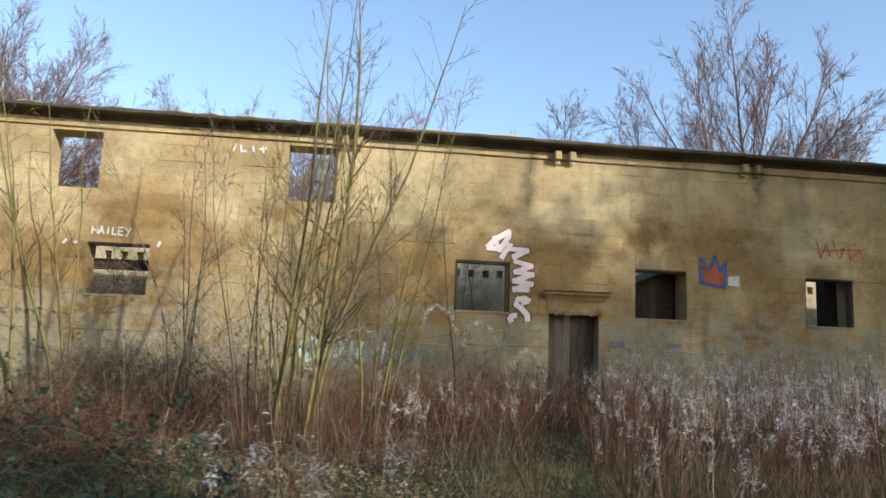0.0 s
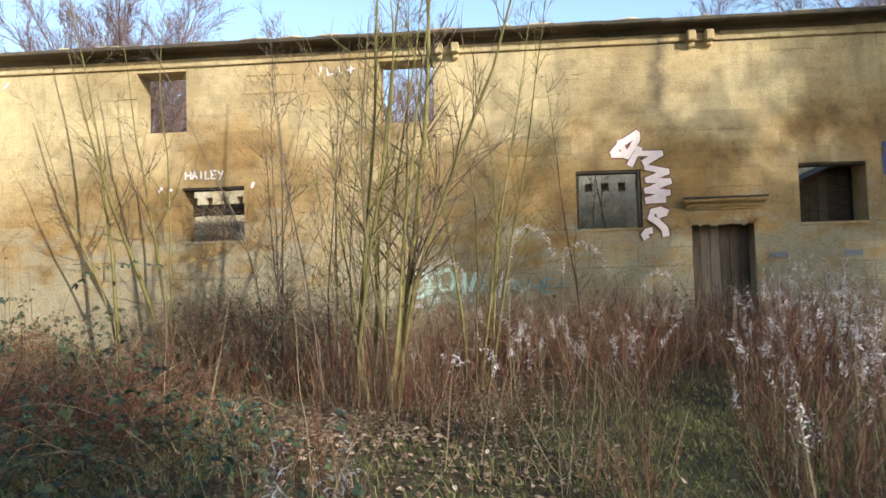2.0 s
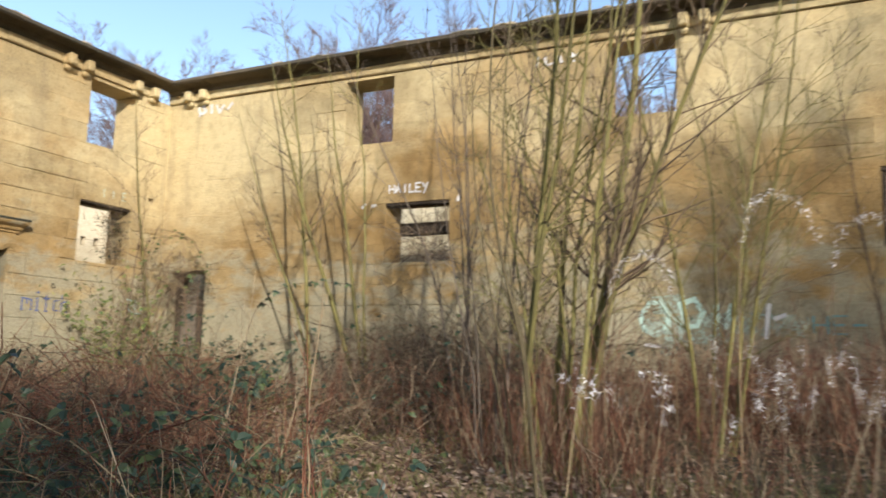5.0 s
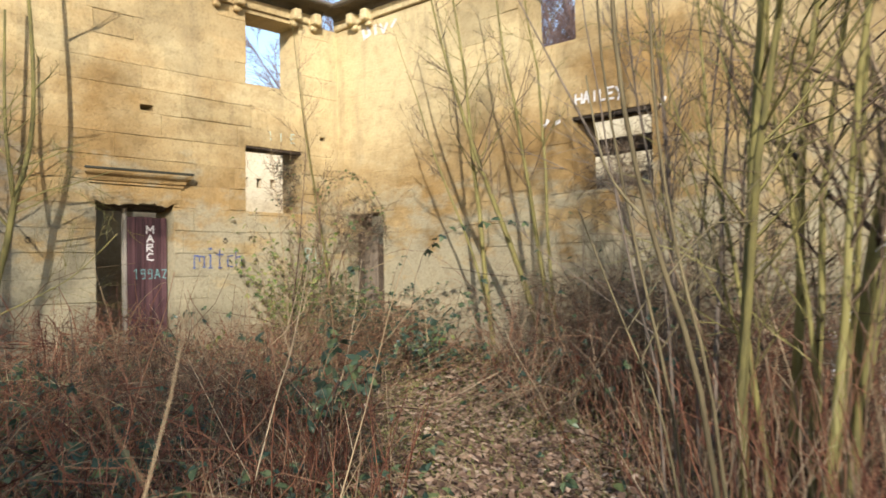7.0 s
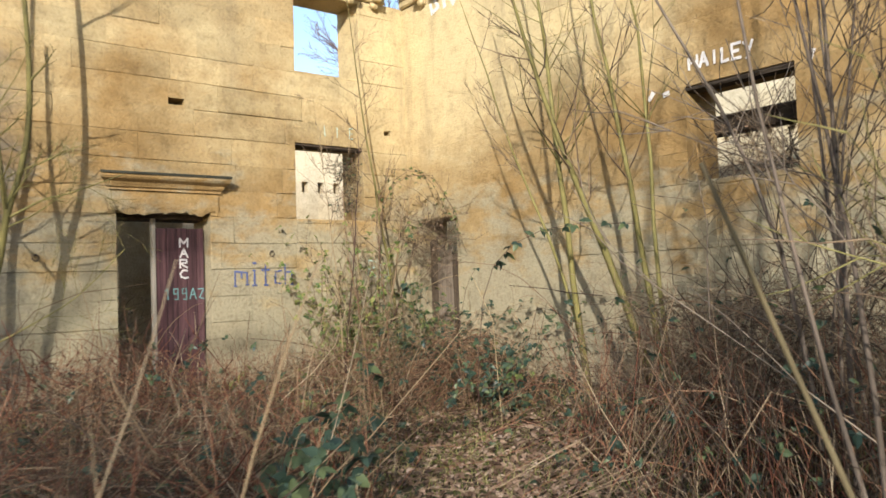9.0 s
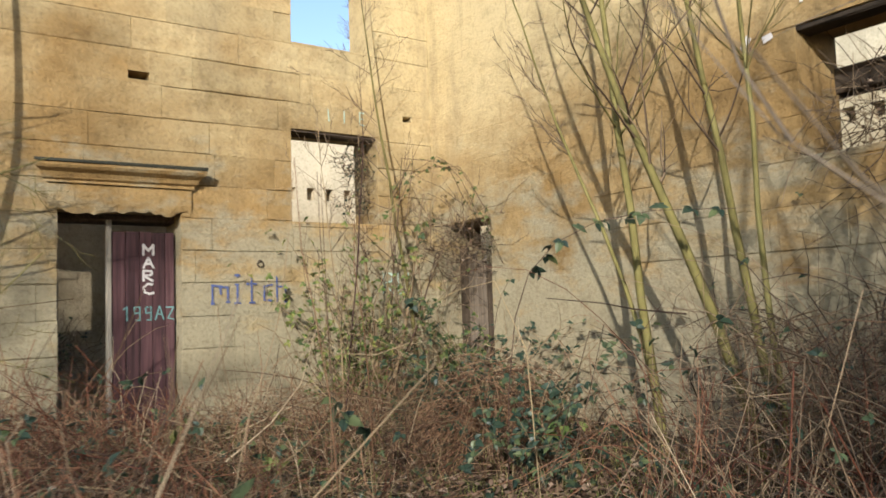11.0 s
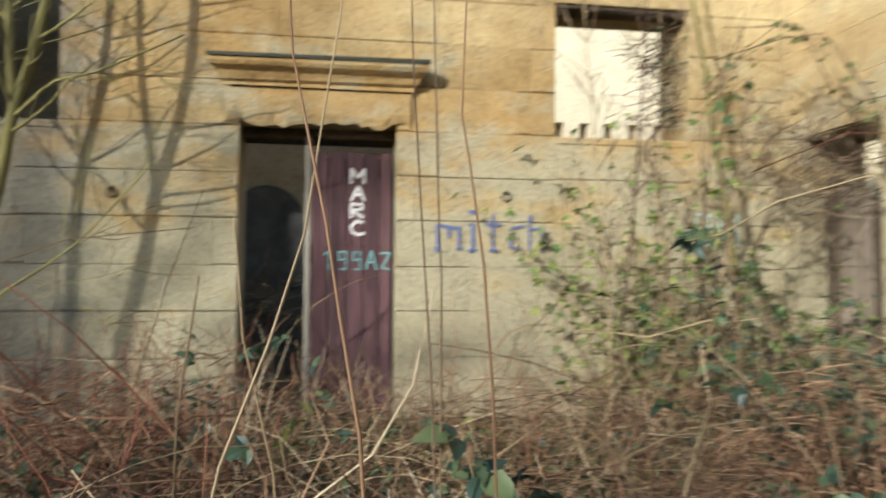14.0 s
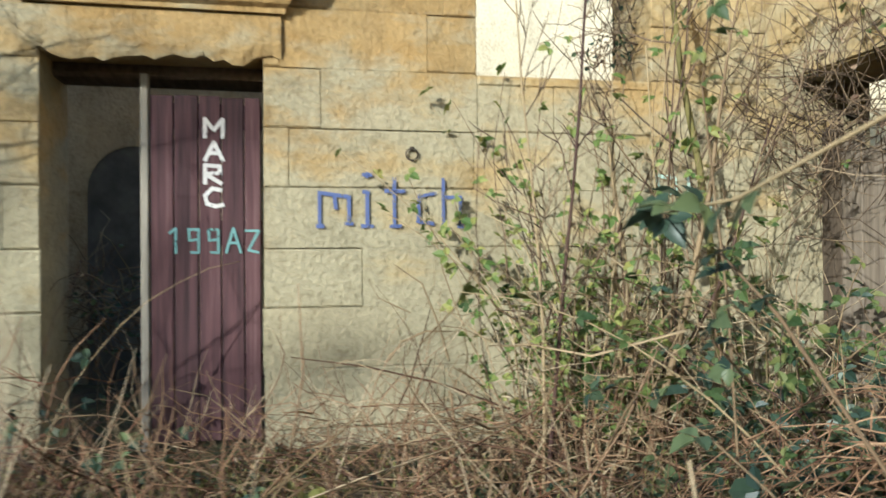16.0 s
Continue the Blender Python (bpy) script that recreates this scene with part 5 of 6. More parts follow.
bramble_patch("corner_bramble", [(x, y, ground_z(x, y)) for x, y in [(-11.55 + R.gauss(0, 0.25), 15.9 + R.gauss(0, 0.18)) for _ in range(60)] if inside_yard(x, y)], 1.2, 0.95, 0.055, "dark green bramble mound before the corner doorway", 75, 2.0, 0.0045, 2.4)
bramble_patch("corner_bramble", [(x, y, ground_z(x, y)) for x, y in [(-9.65 + R.gauss(0, 0.22), 14.98 + R.gauss(0, 0.16)) for _ in range(30)]], 1.35, 0.9, 0.06, "dark green bramble mound before the bracken heap", 76, 1.9, 0.0045, 2.6)
bramble_patch("elder_bush", [(x, y, ground_z(x, y)) for x, y in [(-12.6 + R.gauss(0, 0.13), 15.28 + R.gauss(0, 0.17)) for _ in range(62)] if inside_yard(x, y)], 1.75, 0.95, 0.055, "yellow-green leafy bush under a window", 66, 0.5, 0.0045, 7.0, CANE, LEAF_YELLOW)
bramble_patch("low_bramble", scatter(R, 150, (-12.9, -8.8, 11.5, 15.8), 0.5, 14.0), 0.7, 0.5, 0.055, "low green bramble shoots before the end wall", 67, 2.3, 0.0035, 0.8, CANE, LEAF_GREEN)
bramble_patch("bare_bramble", scatter(R, 160, (-9.0, -4.2, 9.8, 13.4), 0.65, 15.0, 0.6), 1.2, 0.08, 0.05, "low tangle of dry canes beside the trodden way", 68, 2.4, 0.004, 0.8, CANE)


def twig_mass(name, n, zone, height, material, label, seed, keep=0.8, length=0.4, foot=None):
    """A dense brushy mass of crooked twigs, in drifts of uneven height."""
    rng = random.Random(seed)
    T = Tubes()
    for x, y, z in scatter(rng, n, zone, keep, seed * 0.7, 0.8, 0.3):
        if math.hypot(x + 10.55, y - 15.35) < 0.7:
            continue
        top = height * (0.45 + 0.75 * clump(x, y, 0.8, seed)) * min(1.0, off_track(x, y) / 1.6)
        p = Vector((x, y, z + max(top, 0.1) * rng.random() ** 0.8))
        d = Vector((rng.gauss(0, 1), rng.gauss(0, 1), rng.gauss(0.3, 0.7)))
        pts = wander(rng, p, d, length * rng.uniform(0.5, 1.5), 3, 0.35)
        for q in pts:
            q.x, q.y = max(q.x, XB + 0.05), min(q.y, YA - 0.05)
        r = rng.uniform(0.0015, 0.0036)
        if rng.random() < 0.1:
            r *= 1.9
            pts = [p + (q - p) * 1.7 for q in pts]
            for q in pts:
                q.x, q.y, q.z = max(q.x, XB + 0.05), min(q.y, YA - 0.05), max(q.z, z)
        T.tube(pts, [r, r * 0.9, r * 0.7, r * 0.4], 3)
    tagged(T.object(name, material), label, "undergrowth", "", "stuff")


twig_mass("twig_tangle", 2600, (-8.7, -5.0, 14.8, 16.6), 1.5, TWIG, "dense grey-brown tangle of dead twigs under a window", 301)
twig_mass("twig_tangle", 1800, (-5.0, 1.0, 14.8, 16.6), 1.1, TWIG, "dark tangle of dead twigs at the foot of the long wall", 302)
twig_mass("twig_tangle", 1300, (-5.4, 0.5, 12.6, 15.2), 0.8, RED_STEM, "rust-brown tangle of dead weeds before the long wall", 303)
twig_mass("twig_tangle", 2600, (-12.6, -5.6, 8.4, 12.9), 0.8, RED_STEM, "red-brown tangle of dead weeds in the yard", 304, 0.9)
twig_mass("twig_tangle", 2400, (-13.0, -9.6, 11.4, 16.5), 0.42, BRACKEN, "brown tangle of dead canes before the end wall", 305, 0.7)
twig_mass("twig_tangle", 480, (-13.0, -10.6, 14.2, 16.6), 0.95, STRAW, "pale brush of dry stems in the corner of the walls", 306, 0.7)
twig_mass("twig_tangle", 650, (-12.9, -9.8, 12.6, 16.2), 0.33, STRAW, "pale tangle of dry canes and grass before the end wall", 308, 0.7, 0.45)
twig_mass("twig_tangle", 1700, (-9.9, -6.6, 10.6, 12.7), 0.75, TWIG, "dark brown tangle of dead twigs beside the trodden way", 307, 0.7)


def bracken_mound(x, y, r, h, n, seed):
    """A heap of collapsed rust-brown fronds."""
    rng = random.Random(seed)
    T = Tubes()
    for _ in range(n):
        a = rng.uniform(0, math.tau)
        q = r * rng.random() ** 0.6
        p = Vector((x + q * math.cos(a) * 0.5, y + q * math.sin(a) * 0.5, ground_z(x, y) + h * (1 - q / r) * rng.uniform(0.5, 1.0)))
        d = Vector((math.cos(a), math.sin(a), rng.uniform(-0.1, 0.7)))
        pts = bramble_arc(T, rng, p, d, rng.uniform(0.4, 0.9), 0.0035, 2.6, 6)
        for i in range(1, len(pts)):
            for _ in range(2):
                dd = rv(rng).normalized() * rng.uniform(0.04, 0.10)
                T.blade(pts[i], dd, 0.003, dd.cross(rv(rng)).normalized(), 0.02)
    tagged(T.object("bracken_mound", BRACKEN), "heap of collapsed rust-brown bracken", "bracken", "", "")


bracken_mound(-10.65, 15.4, 1.0, 0.85, 480, 71)
bracken_mound(-12.3, 12.2, 0.6, 0.4, 110, 72)
bracken_mound(-10.2, 12.1, 0.6, 0.4, 110, 73)
bracken_mound(-9.2, 10.6, 0.8, 0.5, 150, 74)


def litter(n, zone, seed, material, size, label, keep=0.0):
    rng = random.Random(seed)
    L = Tubes()
    for _ in range(n):
        x, y = rng.uniform(zone[0], zone[1]), rng.uniform(zone[2], zone[3])
        if not inside_yard(x, y) or rng.random() > clump(x, y, 0.8, seed) + 0.25 or off_track(x, y) < keep:
            continue
        z = ground_z(x, y) + rng.uniform(0.004, 0.03)
        a = rng.uniform(0, math.tau)
        up = Vector((rng.gauss(0, 0.4), rng.gauss(0, 0.4), 1)).normalized()
        d = Vector((math.cos(a), math.sin(a), 0))
        L.leaf(Vector((x, y, z)), (d - up * d.dot(up)).normalized(), up, size * rng.uniform(0.6, 1.4), 0.7, rng.uniform(-0.25, 0.3))
    tagged(L.object("leaf_litter", material, None, False), label, "leaves", "", "stuff")


litter(13000, (-8.5, -2.0, 6.0, 14.8), 81, LEAF_DEAD, 0.05, "brown and buff fallen leaves on the ground")
litter(7000, (-13.2, -7.5, 11.5, 16.7), 82, LEAF_DEAD, 0.055, "brown and buff fallen leaves near the walls")
def lane_litter(n, seed):
    """Thick overlapping leaves along the open strip."""
    rng = random.Random(seed)
    L = Tubes()
    for _ in range(n):
        k = rng.choice((0, 0, 1))
        t = rng.random()
        x = LANE[k][0] + t * (LANE[k + 1][0] - LANE[k][0]) + rng.gauss(0, 0.6)
        y = LANE[k][1] + t * (LANE[k + 1][1] - LANE[k][1]) + rng.gauss(0, 0.6)
        if not inside_yard(x, y):
            continue
        a = rng.uniform(0, math.tau)
        up = Vector((rng.gauss(0, 0.35), rng.gauss(0, 0.35), 1)).normalized()
        d = Vector((math.cos(a), math.sin(a), 0))
        L.leaf(Vector((x, y, ground_z(x, y) + rng.uniform(0.01, 0.05))), (d - up * d.dot(up)).normalized(), up, rng.uniform(0.045, 0.085), 0.7, rng.uniform(-0.3, 0.35))
    tagged(L.object("leaf_litter", LEAF_DEAD, None, False), "thick buff and pinkish fallen leaves on the open strip", "leaves", "", "stuff")


lane_litter(9000, 84)
litter(4500, (-5.0, 4.0, 3.5, 9.0), 83, LEAF_DEAD, 0.05, "brown fallen leaves among grass")


def grass(n, zone, seed, material, h, label, near_way=None):
    rng = random.Random(seed)
    T = Tubes()
    for _ in range(n):
        x, y = rng.uniform(zone[0], zone[1]), rng.uniform(zone[2], zone[3])
        if not inside_yard(x, y) or rng.random() > clump(x, y, 0.9, seed) + 0.2:
            continue
        if near_way and off_door_way(x, y) > near_way * rng.random() ** 0.5:
            continue
        a = rng.uniform(0, math.tau)
        d = Vector((math.cos(a) * 0.6, math.sin(a) * 0.6, 1)).normalized() * h * rng.uniform(0.4, 1.3)
        T.blade(Vector((x, y, ground_z(x, y) - 0.01)), d, 0.004, Vector((-math.sin(a), math.cos(a), 0)), h * 0.3)
    tagged(T.object("grass_tufts", material, None, False), label, "grass", "", "stuff")


grass(44000, (-4.5, 2.2, 5.0, 14.0), 91, WAY_GRASS, 0.09, "short mossy green grass on a worn way", 1.9)
grass(30000, (-6.0, 8.0, 4.0, 12.0), 92, GRASS, 0.2, "pale green and straw winter grass")
grass(34000, (-13.0, -5.0, 8.0, 16.5), 93, WAY_GRASS, 0.15, "sparse winter grass under the tangle")


def spray(x, y, heading, rise, length, leaves, size, seed, label, z=None, droop=1.0, material=LEAF_GREEN):
    """A single bramble cane with its leaves as separate parts."""
    rng = random.Random(seed)
    root = new("bramble_spray")
    root.location = (x, y, ground_z(x, y) - 0.03)
    tagged(root, label, "bramble", "bramble sprays", "")
    T = Tubes()
    pts, d = [Vector((0, 0, 0))], Vector((math.cos(heading), math.sin(heading), rise)).normalized()
    for i in range(12):
        d = (d + Vector((rng.gauss(0, 0.05), rng.gauss(0, 0.05), -droop / 12))).normalized()
        pts.append(pts[-1] + d * length / 12)
    T.tube(pts, [0.0055 * (1 - 0.06 * i) for i in range(13)], 5)
    T.object("cane", CANE, root)
    for i in range(leaves):
        f = 12 * (1 - 0.55 * i / leaves)
        k = min(int(f), 11)
        p = pts[k].lerp(pts[k + 1], f - k)
        a = rng.uniform(0, math.tau)
        dd = Vector((math.cos(a), math.sin(a), rng.uniform(-0.4, 0.1))).normalized()
        L = Tubes()
        trifoliate(L, rng, p, dd, size * rng.uniform(0.75, 1.2), True)
        L.object("leaf", material, root, True)
    return root


spray(-6.9, 11.0, 2.4, 1.8, 1.2, 9, 0.09, 107, "low bramble shoot with broad green leaves", None, 1.4)
spray(-7.6, 11.6, 2.9, 1.8, 1.1, 8, 0.09, 108, "low bramble shoot with broad green leaves", None, 1.4)
spray(-10.9, 15.5, -1.9, 3.0, 1.7, 10, 0.045, 112, "arching bramble spray with olive leaves", None, 1.5, LEAF_OLIVE)
spray(-10.8, 13.2, 1.2, 1.2, 0.8, 5, 0.085, 109, "low bramble shoot with broad green leaves", None, 1.4, LEAF_YELLOW)


def led_spray(line, leaves, size, seed, label, material=LEAF_GREEN, first=0.4):
    """A bramble cane led along a bend, with broad three-part leaves on its outer stretch."""
    rng = random.Random(seed)
    root = new("bramble_spray")
    x, y = line[0][:2]
    root.location = (x, y, ground_z(x, y) - 0.03)
    tagged(root, label, "bramble", "bramble sprays", "")
    pts = [Vector((x, y, root.location.z))] + [Vector(q) for q in line[1:]]
    pts = [q - root.location for q in pts]
    T = Tubes()
    n = len(pts)
    T.tube(pts, [0.0042 * (1 - 0.5 * i / (n - 1)) for i in range(n)], 5)
    T.object("cane", CANE, root)
    for i in range(leaves):
        f = (first + (1 - first) * (i + rng.random() * 0.6) / leaves) * (n - 1)
        k = min(int(f), n - 2)
        a = rng.uniform(0, math.tau)
        L = Tubes()
        trifoliate(L, rng, pts[k].lerp(pts[k + 1], min(f - k, 1.0)), Vector((math.cos(a), math.sin(a), rng.uniform(-0.5, 0.0))).normalized(), size * rng.uniform(0.75, 1.15), True)
        L.object("leaf", material, root, True)


led_spray([(-9.75, 14.85, 0), (-9.74, 14.88, 0.5), (-9.7, 14.93, 1.0), (-9.62, 15.0, 1.3), (-9.45, 15.1, 1.5), (-9.15, 15.2, 1.62), (-8.8, 15.35, 1.66), (-8.3, 15.5, 1.62)], 13, 0.075, 101, "arching bramble spray with blue-green leaves", LEAF_GREEN, 0.42)
led_spray([(-9.3, 14.75, 0), (-9.35, 14.72, 0.8), (-9.5, 14.6, 1.25), (-9.75, 14.48, 1.2), (-9.95, 14.42, 1.12), (-10.3, 14.5, 1.12), (-10.55, 14.62, 1.13)], 9, 0.06, 102, "arching bramble spray with dark blue-green leaves", LEAF_GREEN, 0.62)
led_spray([(-9.9, 14.9, 0), (-9.95, 14.75, 0.6), (-10.05, 14.55, 0.95), (-10.1, 14.48, 1.05), (-10.15, 14.5, 0.9), (-10.2, 14.6, 0.82)], 6, 0.042, 113, "hooked bramble spray with dark green leaves", LEAF_GREEN, 0.45)
led_spray([(-9.85, 13.62, 0), (-9.83, 13.62, 0.25), (-9.78, 13.6, 0.45), (-9.7, 13.55, 0.58)], 5, 0.092, 103, "low bramble shoot with broad green leaves", LEAF_GREEN, 0.55)
led_spray([(-10.0, 13.95, 0), (-9.98, 13.9, 0.25), (-9.95, 13.82, 0.46)], 4, 0.085, 104, "low bramble shoot with broad green leaves", LEAF_GREEN, 0.6)
led_spray([(-10.9, 15.05, 0), (-10.92, 15.0, 0.9), (-10.94, 14.94, 1.5), (-10.8, 14.9, 1.75), (-10.6, 14.9, 1.8)], 9, 0.05, 114, "tall bramble shoot with pale olive leaves", LEAF_OLIVE, 0.5)


_arch = random.Random(91)
for k in range(7):
    j = [_arch.gauss(0, 0.09) for _ in range(6)]
    led_spray([(-12.55 + j[0], 15.6 + j[1], 0), (-12.55 + j[1], 15.65 + j[0], 1.1), (-12.6 + j[2], 15.75 + j[3], 2.1 + j[4]), (-12.55 + j[4], 15.95 + j[2], 2.55 + j[3]), (-12.4 + j[3], 16.2, 2.68 + j[5]), (-12.2 + j[5], 16.4, 2.5 + j[0]), (-12.0 + j[0], 16.5, 2.1 + j[2]), (-11.9 + j[1], 16.5, 1.7 + j[4])],
              9, 0.036, 150 + k, "thin bramble cane arching over the corner doorway with small olive leaves", LEAF_OLIVE, 0.3)

for i, (x, y, z) in enumerate([(-6.7, 11.25, 0.62), (-6.95, 11.55, 0.5), (-7.2, 11.45, 0.66), (-7.6, 12.0, 0.5), (-6.5, 10.95, 0.55), (-8.2, 12.2, 0.5)]):
    led_spray([(x, y, 0), (x - 0.02, y + 0.03, z * 0.4), (x + 0.03, y + 0.1, z * 0.8), (x + 0.1, y + 0.22, z)], 7, 0.075, 170 + i, "dark green bramble shoot beside the trodden way", LEAF_GREEN, 0.35)


def willowherb(x, y, top, seed):
    """One dead willowherb with curled pale pods at its tip."""
    rng = random.Random(seed)
    g = ground_z(x, y)
    root = new("willowherb")
    root.location = (x, y, g - 0.03)
    tagged(root, "dead willowherb stem with curled white seed pods", "weed", "willowherbs with seed pods", "")
    T, F = Tubes(), Tubes()
    pts = wander(rng, Vector((0, 0, 0)), Vector((rng.gauss(0, 0.08), rng.gauss(0, 0.08), 1)), top - g + 0.05, 4, 0.05)
    T.tube(pts, [0.004, 0.0036, 0.003, 0.0025, 0.0015], 4)
    heads = [(pts[-1].lerp(pts[-2], 0.7), pts[-1])]
    for _ in range(4):
        q = pts[-1].lerp(pts[-2], rng.uniform(0.1, 1.0))
        e = q + (Vector((0, 0, 0.7)) + rv(rng, 0.6)).normalized() * rng.uniform(0.06, 0.13)
        T.tube([q, e], [0.002, 0.001], 3)
        heads.append((q, e))
    seed_head(F, rng, heads, 60)
    T.object("stem", STRAW, root)
    tagged(F.object("seed_down", FLUFF, root), "curled white pods and down", kind="stuff")


for i, (x, y, z) in enumerate([(-4.15, 4.7, 0.72), (-4.0, 4.75, 0.74), (-3.82, 4.85, 0.68), (-3.85, 5.25, 0.56), (-3.62, 5.4, 0.62), (-3.5, 5.75, 0.6), (-1.5, 6.8, 0.6), (-0.4, 9.6, 0.95), (-0.1, 9.0, 0.9), (-3.35, 9.0, 0.6), (-3.1, 9.2, 0.62), (-0.9, 7.4, 0.7), (-0.5, 7.0, 0.8)]):
    willowherb(x, y, z, 400 + i)


def drooping_plume(x, y, top, way, seed):
    """A tall dead willowherb whose woolly tip bends over."""
    rng = random.Random(seed)
    g = ground_z(x, y)
    root = new("willowherb")
    root.location = (x, y, g - 0.03)
    tagged(root, "tall dead willowherb with a drooping woolly tip", "weed", "willowherbs with seed pods", "")
    T, F = Tubes(), Tubes()
    h = top - g
    pts = [Vector((0, 0, 0)), Vector((0, 0, h * 0.5)), Vector((0.02 * way, 0, h * 0.82)), Vector((0.08 * way, 0, h * 0.95)), Vector((0.2 * way, 0, h)), Vector((0.36 * way, 0, h * 0.96)), Vector((0.46 * way, 0, h * 0.84))]
    T.tube(pts, [0.005, 0.0045, 0.004, 0.003, 0.0025, 0.002, 0.0015], 4)
    for a, b in zip(pts[2:], pts[3:]):
        seed_head(F, rng, [(a, b)], 38)
    T.object("stem", STRAW, root)
    tagged(F.object("seed_down", FLUFF, root), "grey-white woolly down", kind="stuff")


drooping_plume(-2.85, 11.1, 1.74, 1, 431)
drooping_plume(-2.35, 11.0, 1.55, 1, 432)
drooping_plume(-3.3, 11.6, 1.45, -1, 433)
drooping_plume(-1.1, 13.8, 1.3, 1, 434)


def led_stalk(line, r, material, label):
    T = Tubes()
    T.tube([Vector((line[0][0], line[0][1], ground_z(line[0][0], line[0][1]) - 0.03))] + [Vector(q) for q in line[1:]], [r * (1 - 0.5 * i / (len(line) - 1)) for i in range(len(line))], 6)
    tagged(T.object("dead_stalk", material), label, "stalk", "tall dead stalks", "")


led_stalk([(-9.25, 13.34, 0), (-9.25, 13.27, 0.66), (-9.25, 13.23, 0.89), (-9.25, 13.2, 1.08), (-9.25, 13.16, 1.27), (-9.25, 13.13, 1.42), (-9.25, 13.1, 1.9)], 0.0046, BRACKEN, "tall orange-brown dead weed stalk")
led_stalk([(-9.6, 12.78, 0), (-9.6, 12.96, 0.53), (-9.6, 13.07, 0.82), (-9.6, 13.15, 1.08), (-9.6, 13.19, 1.36), (-9.6, 13.23, 1.62), (-9.6, 13.25, 1.9)], 0.0042, STRAW, "tall pale leaning dead weed stalk")
led_stalk([(-9.6, 13.5, 0), (-9.6, 13.46, 0.74), (-9.6, 13.43, 1.19), (-9.6, 13.41, 1.53), (-9.6, 13.4, 1.9)], 0.0035, CANE, "tall olive-brown dead weed stalk")
led_stalk([(-9.7, 13.5, 0), (-9.7, 13.5, 0.96), (-9.7, 13.49, 1.2), (-9.7, 13.48, 1.56), (-9.7, 13.47, 1.9)], 0.0035, CANE, "tall olive-brown dead weed stalk")
led_stalk([(-9.35, 13.6, 0), (-9.35, 13.56, 0.73), (-9.35, 13.54, 1.0), (-9.35, 13.51, 1.21), (-9.35, 13.49, 1.33), (-9.35, 13.5, 1.6)], 0.004, BRACKEN, "tall red-brown dead weed stalk")
led_stalk([(-10.3, 12.72, 0), (-10.3, 12.74, 0.53), (-10.3, 12.8, 0.98)], 0.0055, STRAW, "short pale dead weed stalk")
led_stalk([(-10.0, 13.12, 0), (-10.0, 13.06, 0.42), (-10.0, 12.97, 0.8), (-10.0, 12.94, 1.15)], 0.0045, STRAW, "pale dead weed stalk")
led_stalk([(-11.4, 10.9, 0), (-12.0, 11.18, 0.66), (-12.0, 11.49, 1.03), (-12.0, 11.88, 1.18), (-12.0, 12.51, 1.25)], 0.006, STRAW, "long pale cane leaning across the end wall")


def stalk(x, y, lean, height, r, material, label, seed):
    rng = random.Random(seed)
    T = Tubes()
    p = Vector((x, y, ground_z(x, y) - 0.05))
    pts = wander(rng, p, Vector((*lean, 1)), height, 8, 0.05)
    T.tube(pts, [r * (1 - 0.6 * i / 8) for i in range(9)], 5)
    for i in (3, 5, 6):
        T.tube([pts[i], pts[i] + (rv(rng, 0.5) + Vector((0, 0, 1))).normalized() * 0.25], [r * 0.45, r * 0.2], 3)
    tagged(T.object("dead_stalk", material), label, "stalk", "tall dead stalks", "")


for i, (x, y, lx, ly, h, m) in enumerate([(-10.9, 12.3, 0, 0.2, 1.6, STRAW), (-11.2, 12.0, 0, -0.2, 1.5, STRAW), (-7.0, 11.2, -0.2, 0.7, 1.9, STRAW), (-7.3, 11.0, 0.1, 0.9, 2.0, STRAW), (-8.0, 11.6, -0.2, 0.6, 1.7, CANE),
                                          (-5.6, 10.2, 0.1, 0.3, 1.6, STRAW), (-5.9, 10.0, -0.1, 0.25, 1.7, STRAW), (-6.4, 9.6, 0.0, 0.3, 1.5, RED_STEM), (-4.2, 8.6, -0.2, 0.2, 1.4, STRAW)]):
    stalk(x, y, (lx, ly), h, 0.0048, m, "tall dead weed stalk standing in the undergrowth", 200 + i)

for x, y, h, n, s, sd in ((-10.9, 14.1, 0.6, 4, 0.05, 121), (-9.9, 15.05, 0.9, 8, 0.06, 138), (-9.75, 15.0, 1.0, 9, 0.06, 142), (-9.5, 15.15, 0.9, 9, 0.06, 143), (-11.6, 14.3, 0.6, 4, 0.05, 123), (-9.6, 15.1, 1.0, 8, 0.07, 130), (-9.3, 14.9, 0.9, 8, 0.07, 131), (-8.3, 11.9, 0.8, 6, 0.09, 124), (-9.4, 12.2, 0.7, 6, 0.09, 125), (-11.4, 13.0, 0.7, 6, 0.08, 126), (-10.9, 16.0, 1.5, 8, 0.06, 127), (-11.5, 16.1, 1.6, 9, 0.06, 128)):
    spray(x, y, 0.5 * sd, 2.2, h, n, s, sd, "upright bramble shoot with green leaves", None, 1.3, LEAF_GREEN if sd % 3 else LEAF_YELLOW)


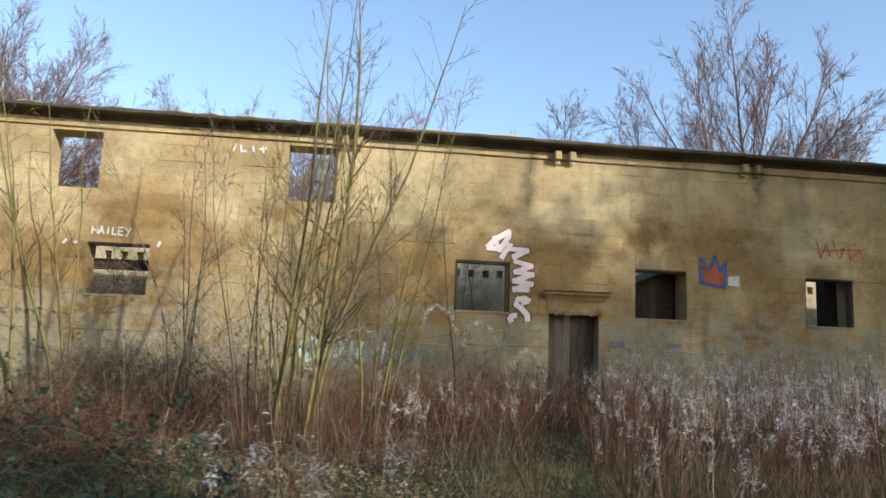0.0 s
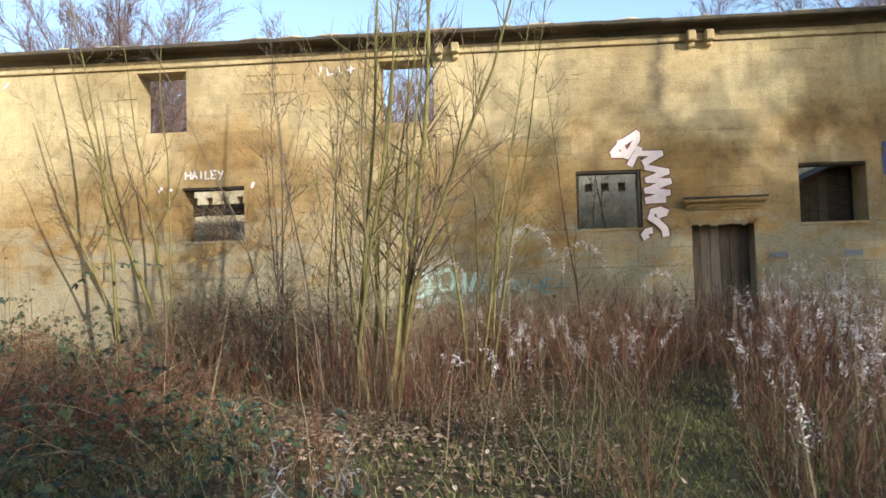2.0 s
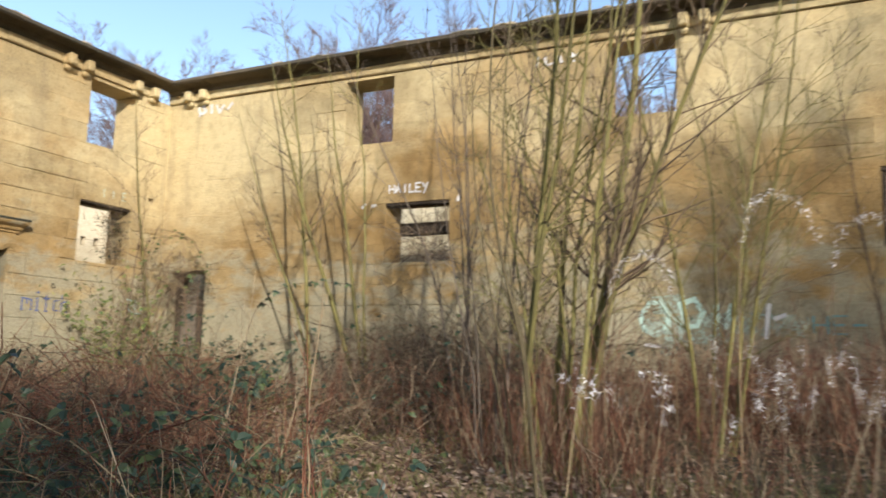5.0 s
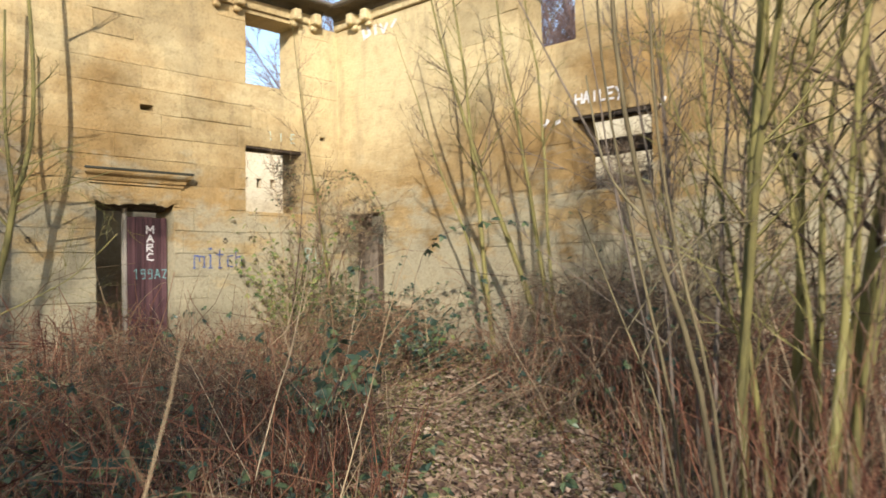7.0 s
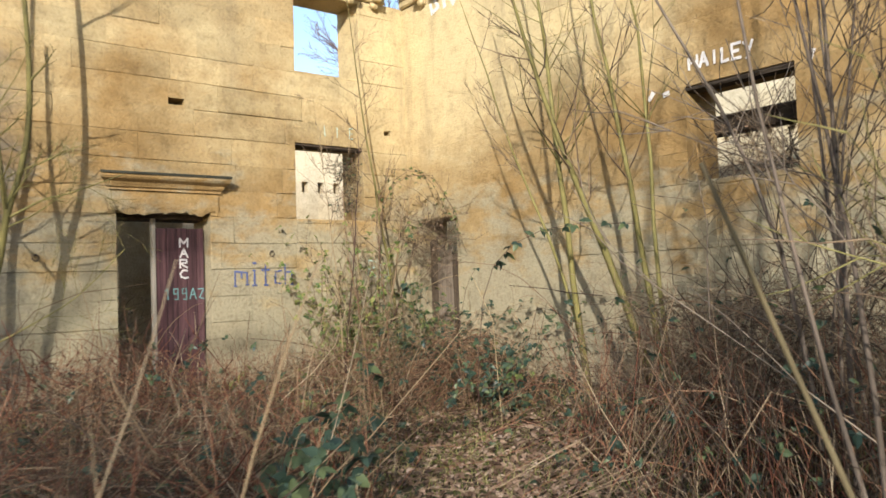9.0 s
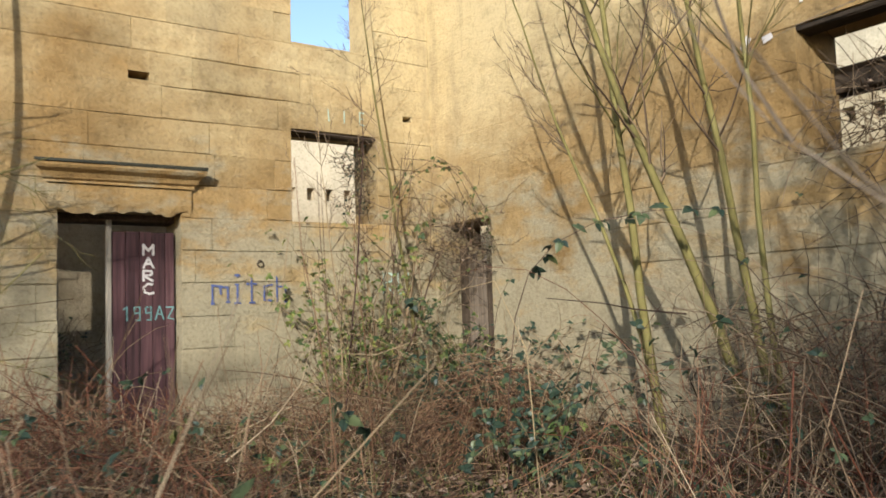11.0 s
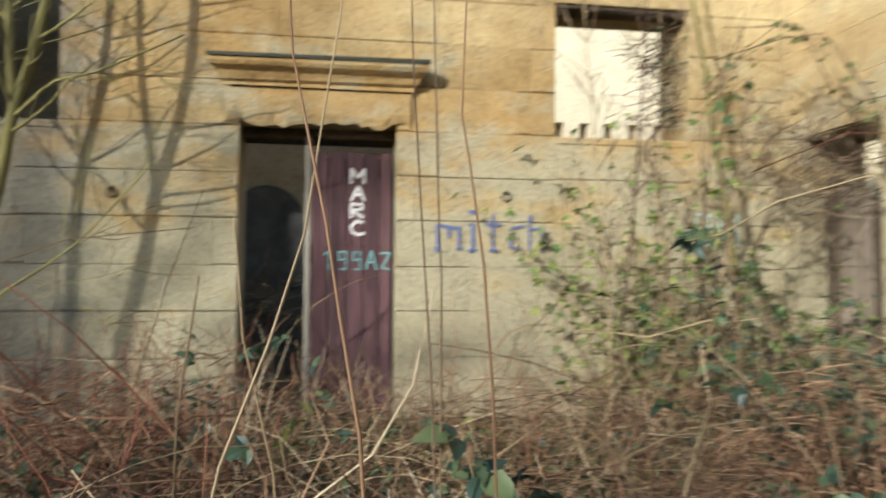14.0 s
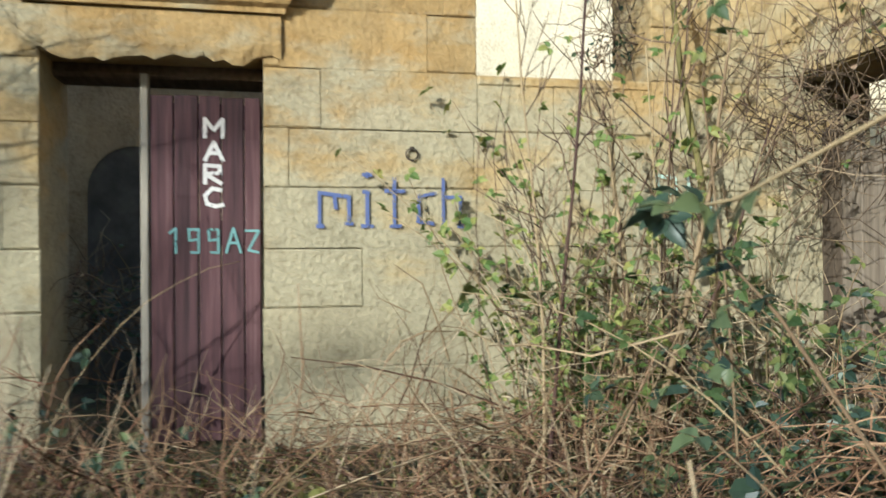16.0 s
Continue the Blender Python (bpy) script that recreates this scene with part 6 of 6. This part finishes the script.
def wall_ring(side, u, z):
    """A rusty tethering ring on its staple."""
    bm = bmesh.new()
    seg, r0, r1 = 14, 0.032, 0.006
    rows = []
    for i in range(seg):
        a = i / seg * math.tau
        rows.append([bm.verts.new(place(side, u + (r0 + r1 * math.cos(t)) * math.cos(a), 0.016 + r1 * math.sin(t), z - 0.03 + (r0 + r1 * math.cos(t)) * math.sin(a))) for t in (0, 2.1, 4.2)])
    for i in range(seg):
        for k in range(3):
            bm.faces.new((rows[i][k], rows[(i + 1) % seg][k], rows[(i + 1) % seg][(k + 1) % 3], rows[i][(k + 1) % 3]))
    p, q = place(side, u - 0.012, 0.0, z - 0.008), place(side, u + 0.012, 0.03, z + 0.012)
    box_bm([min(a, c) for a, c in zip(p, q)], [max(a, c) for a, c in zip(p, q)], 0.003, bm)
    me = bpy.data.meshes.new("tether_ring")
    bm.to_mesh(me)
    bm.free()
    me.materials.append(TIMBER)
    tagged(new("tether_ring", me), "rusty iron ring fixed in the stone wall", "ring", "iron rings", "")


wall_ring("B", 14.52, 1.63)
wall_ring("B", 11.76, 1.60)


def dead_clump(x, y, z, r, n, seed, label, leafy_share=0.7, leaf=LEAF_GREEN):
    """A ball of dead ivy stems and leaves caught in an opening."""
    rng = random.Random(seed)
    T, L = Tubes(), Tubes()
    for _ in range(n):
        p = Vector((x, y, z)) + rv(rng, r * 0.45)
        d = rv(rng)
        T.tube(wander(rng, p, d, r * 1.6, 4, 0.4), [0.004, 0.0035, 0.003, 0.0025, 0.002], 3)
        dd = rv(rng).normalized()
        if rng.random() < leafy_share:
            L.leaf(p, dd, dd.orthogonal().normalized(), 0.045, 0.8)
    ob = T.object("dead_ivy", TWIG)
    tagged(ob, label, "ivy", "", "")
    tagged(L.object("ivy_leaf", leaf, ob, False), kind="stuff")


dead_clump(XB - 0.22, 15.82, 2.78, 0.22, 90, 141, "dark clump of dead ivy hanging in a window")
dead_clump(XB - 0.25, 15.86, 2.35, 0.2, 60, 142, "dark clump of dead ivy hanging in a window")
dead_clump(XB - 0.7, 12.78, 0.7, 0.3, 110, 143, "ivy and dead stems growing inside the doorway")
dead_clump(-12.6, YA - 0.1, 1.75, 0.5, 170, 144, "dense dead bramble hanging over a doorway", 0.3, LEAF_DEAD)

dead_clump(-8.0, YA + 0.25, 2.22, 0.5, 200, 145, "dead twigs filling the foot of a window", 0.3, LEAF_DEAD)

# ---- the blocks of the walls ----
ashlar("A", WALL_A, XB, 16.0, -0.55, TOP - 0.02, OPEN_A, Near(-9.0, 8.0, 9.0), 11, 0.78)
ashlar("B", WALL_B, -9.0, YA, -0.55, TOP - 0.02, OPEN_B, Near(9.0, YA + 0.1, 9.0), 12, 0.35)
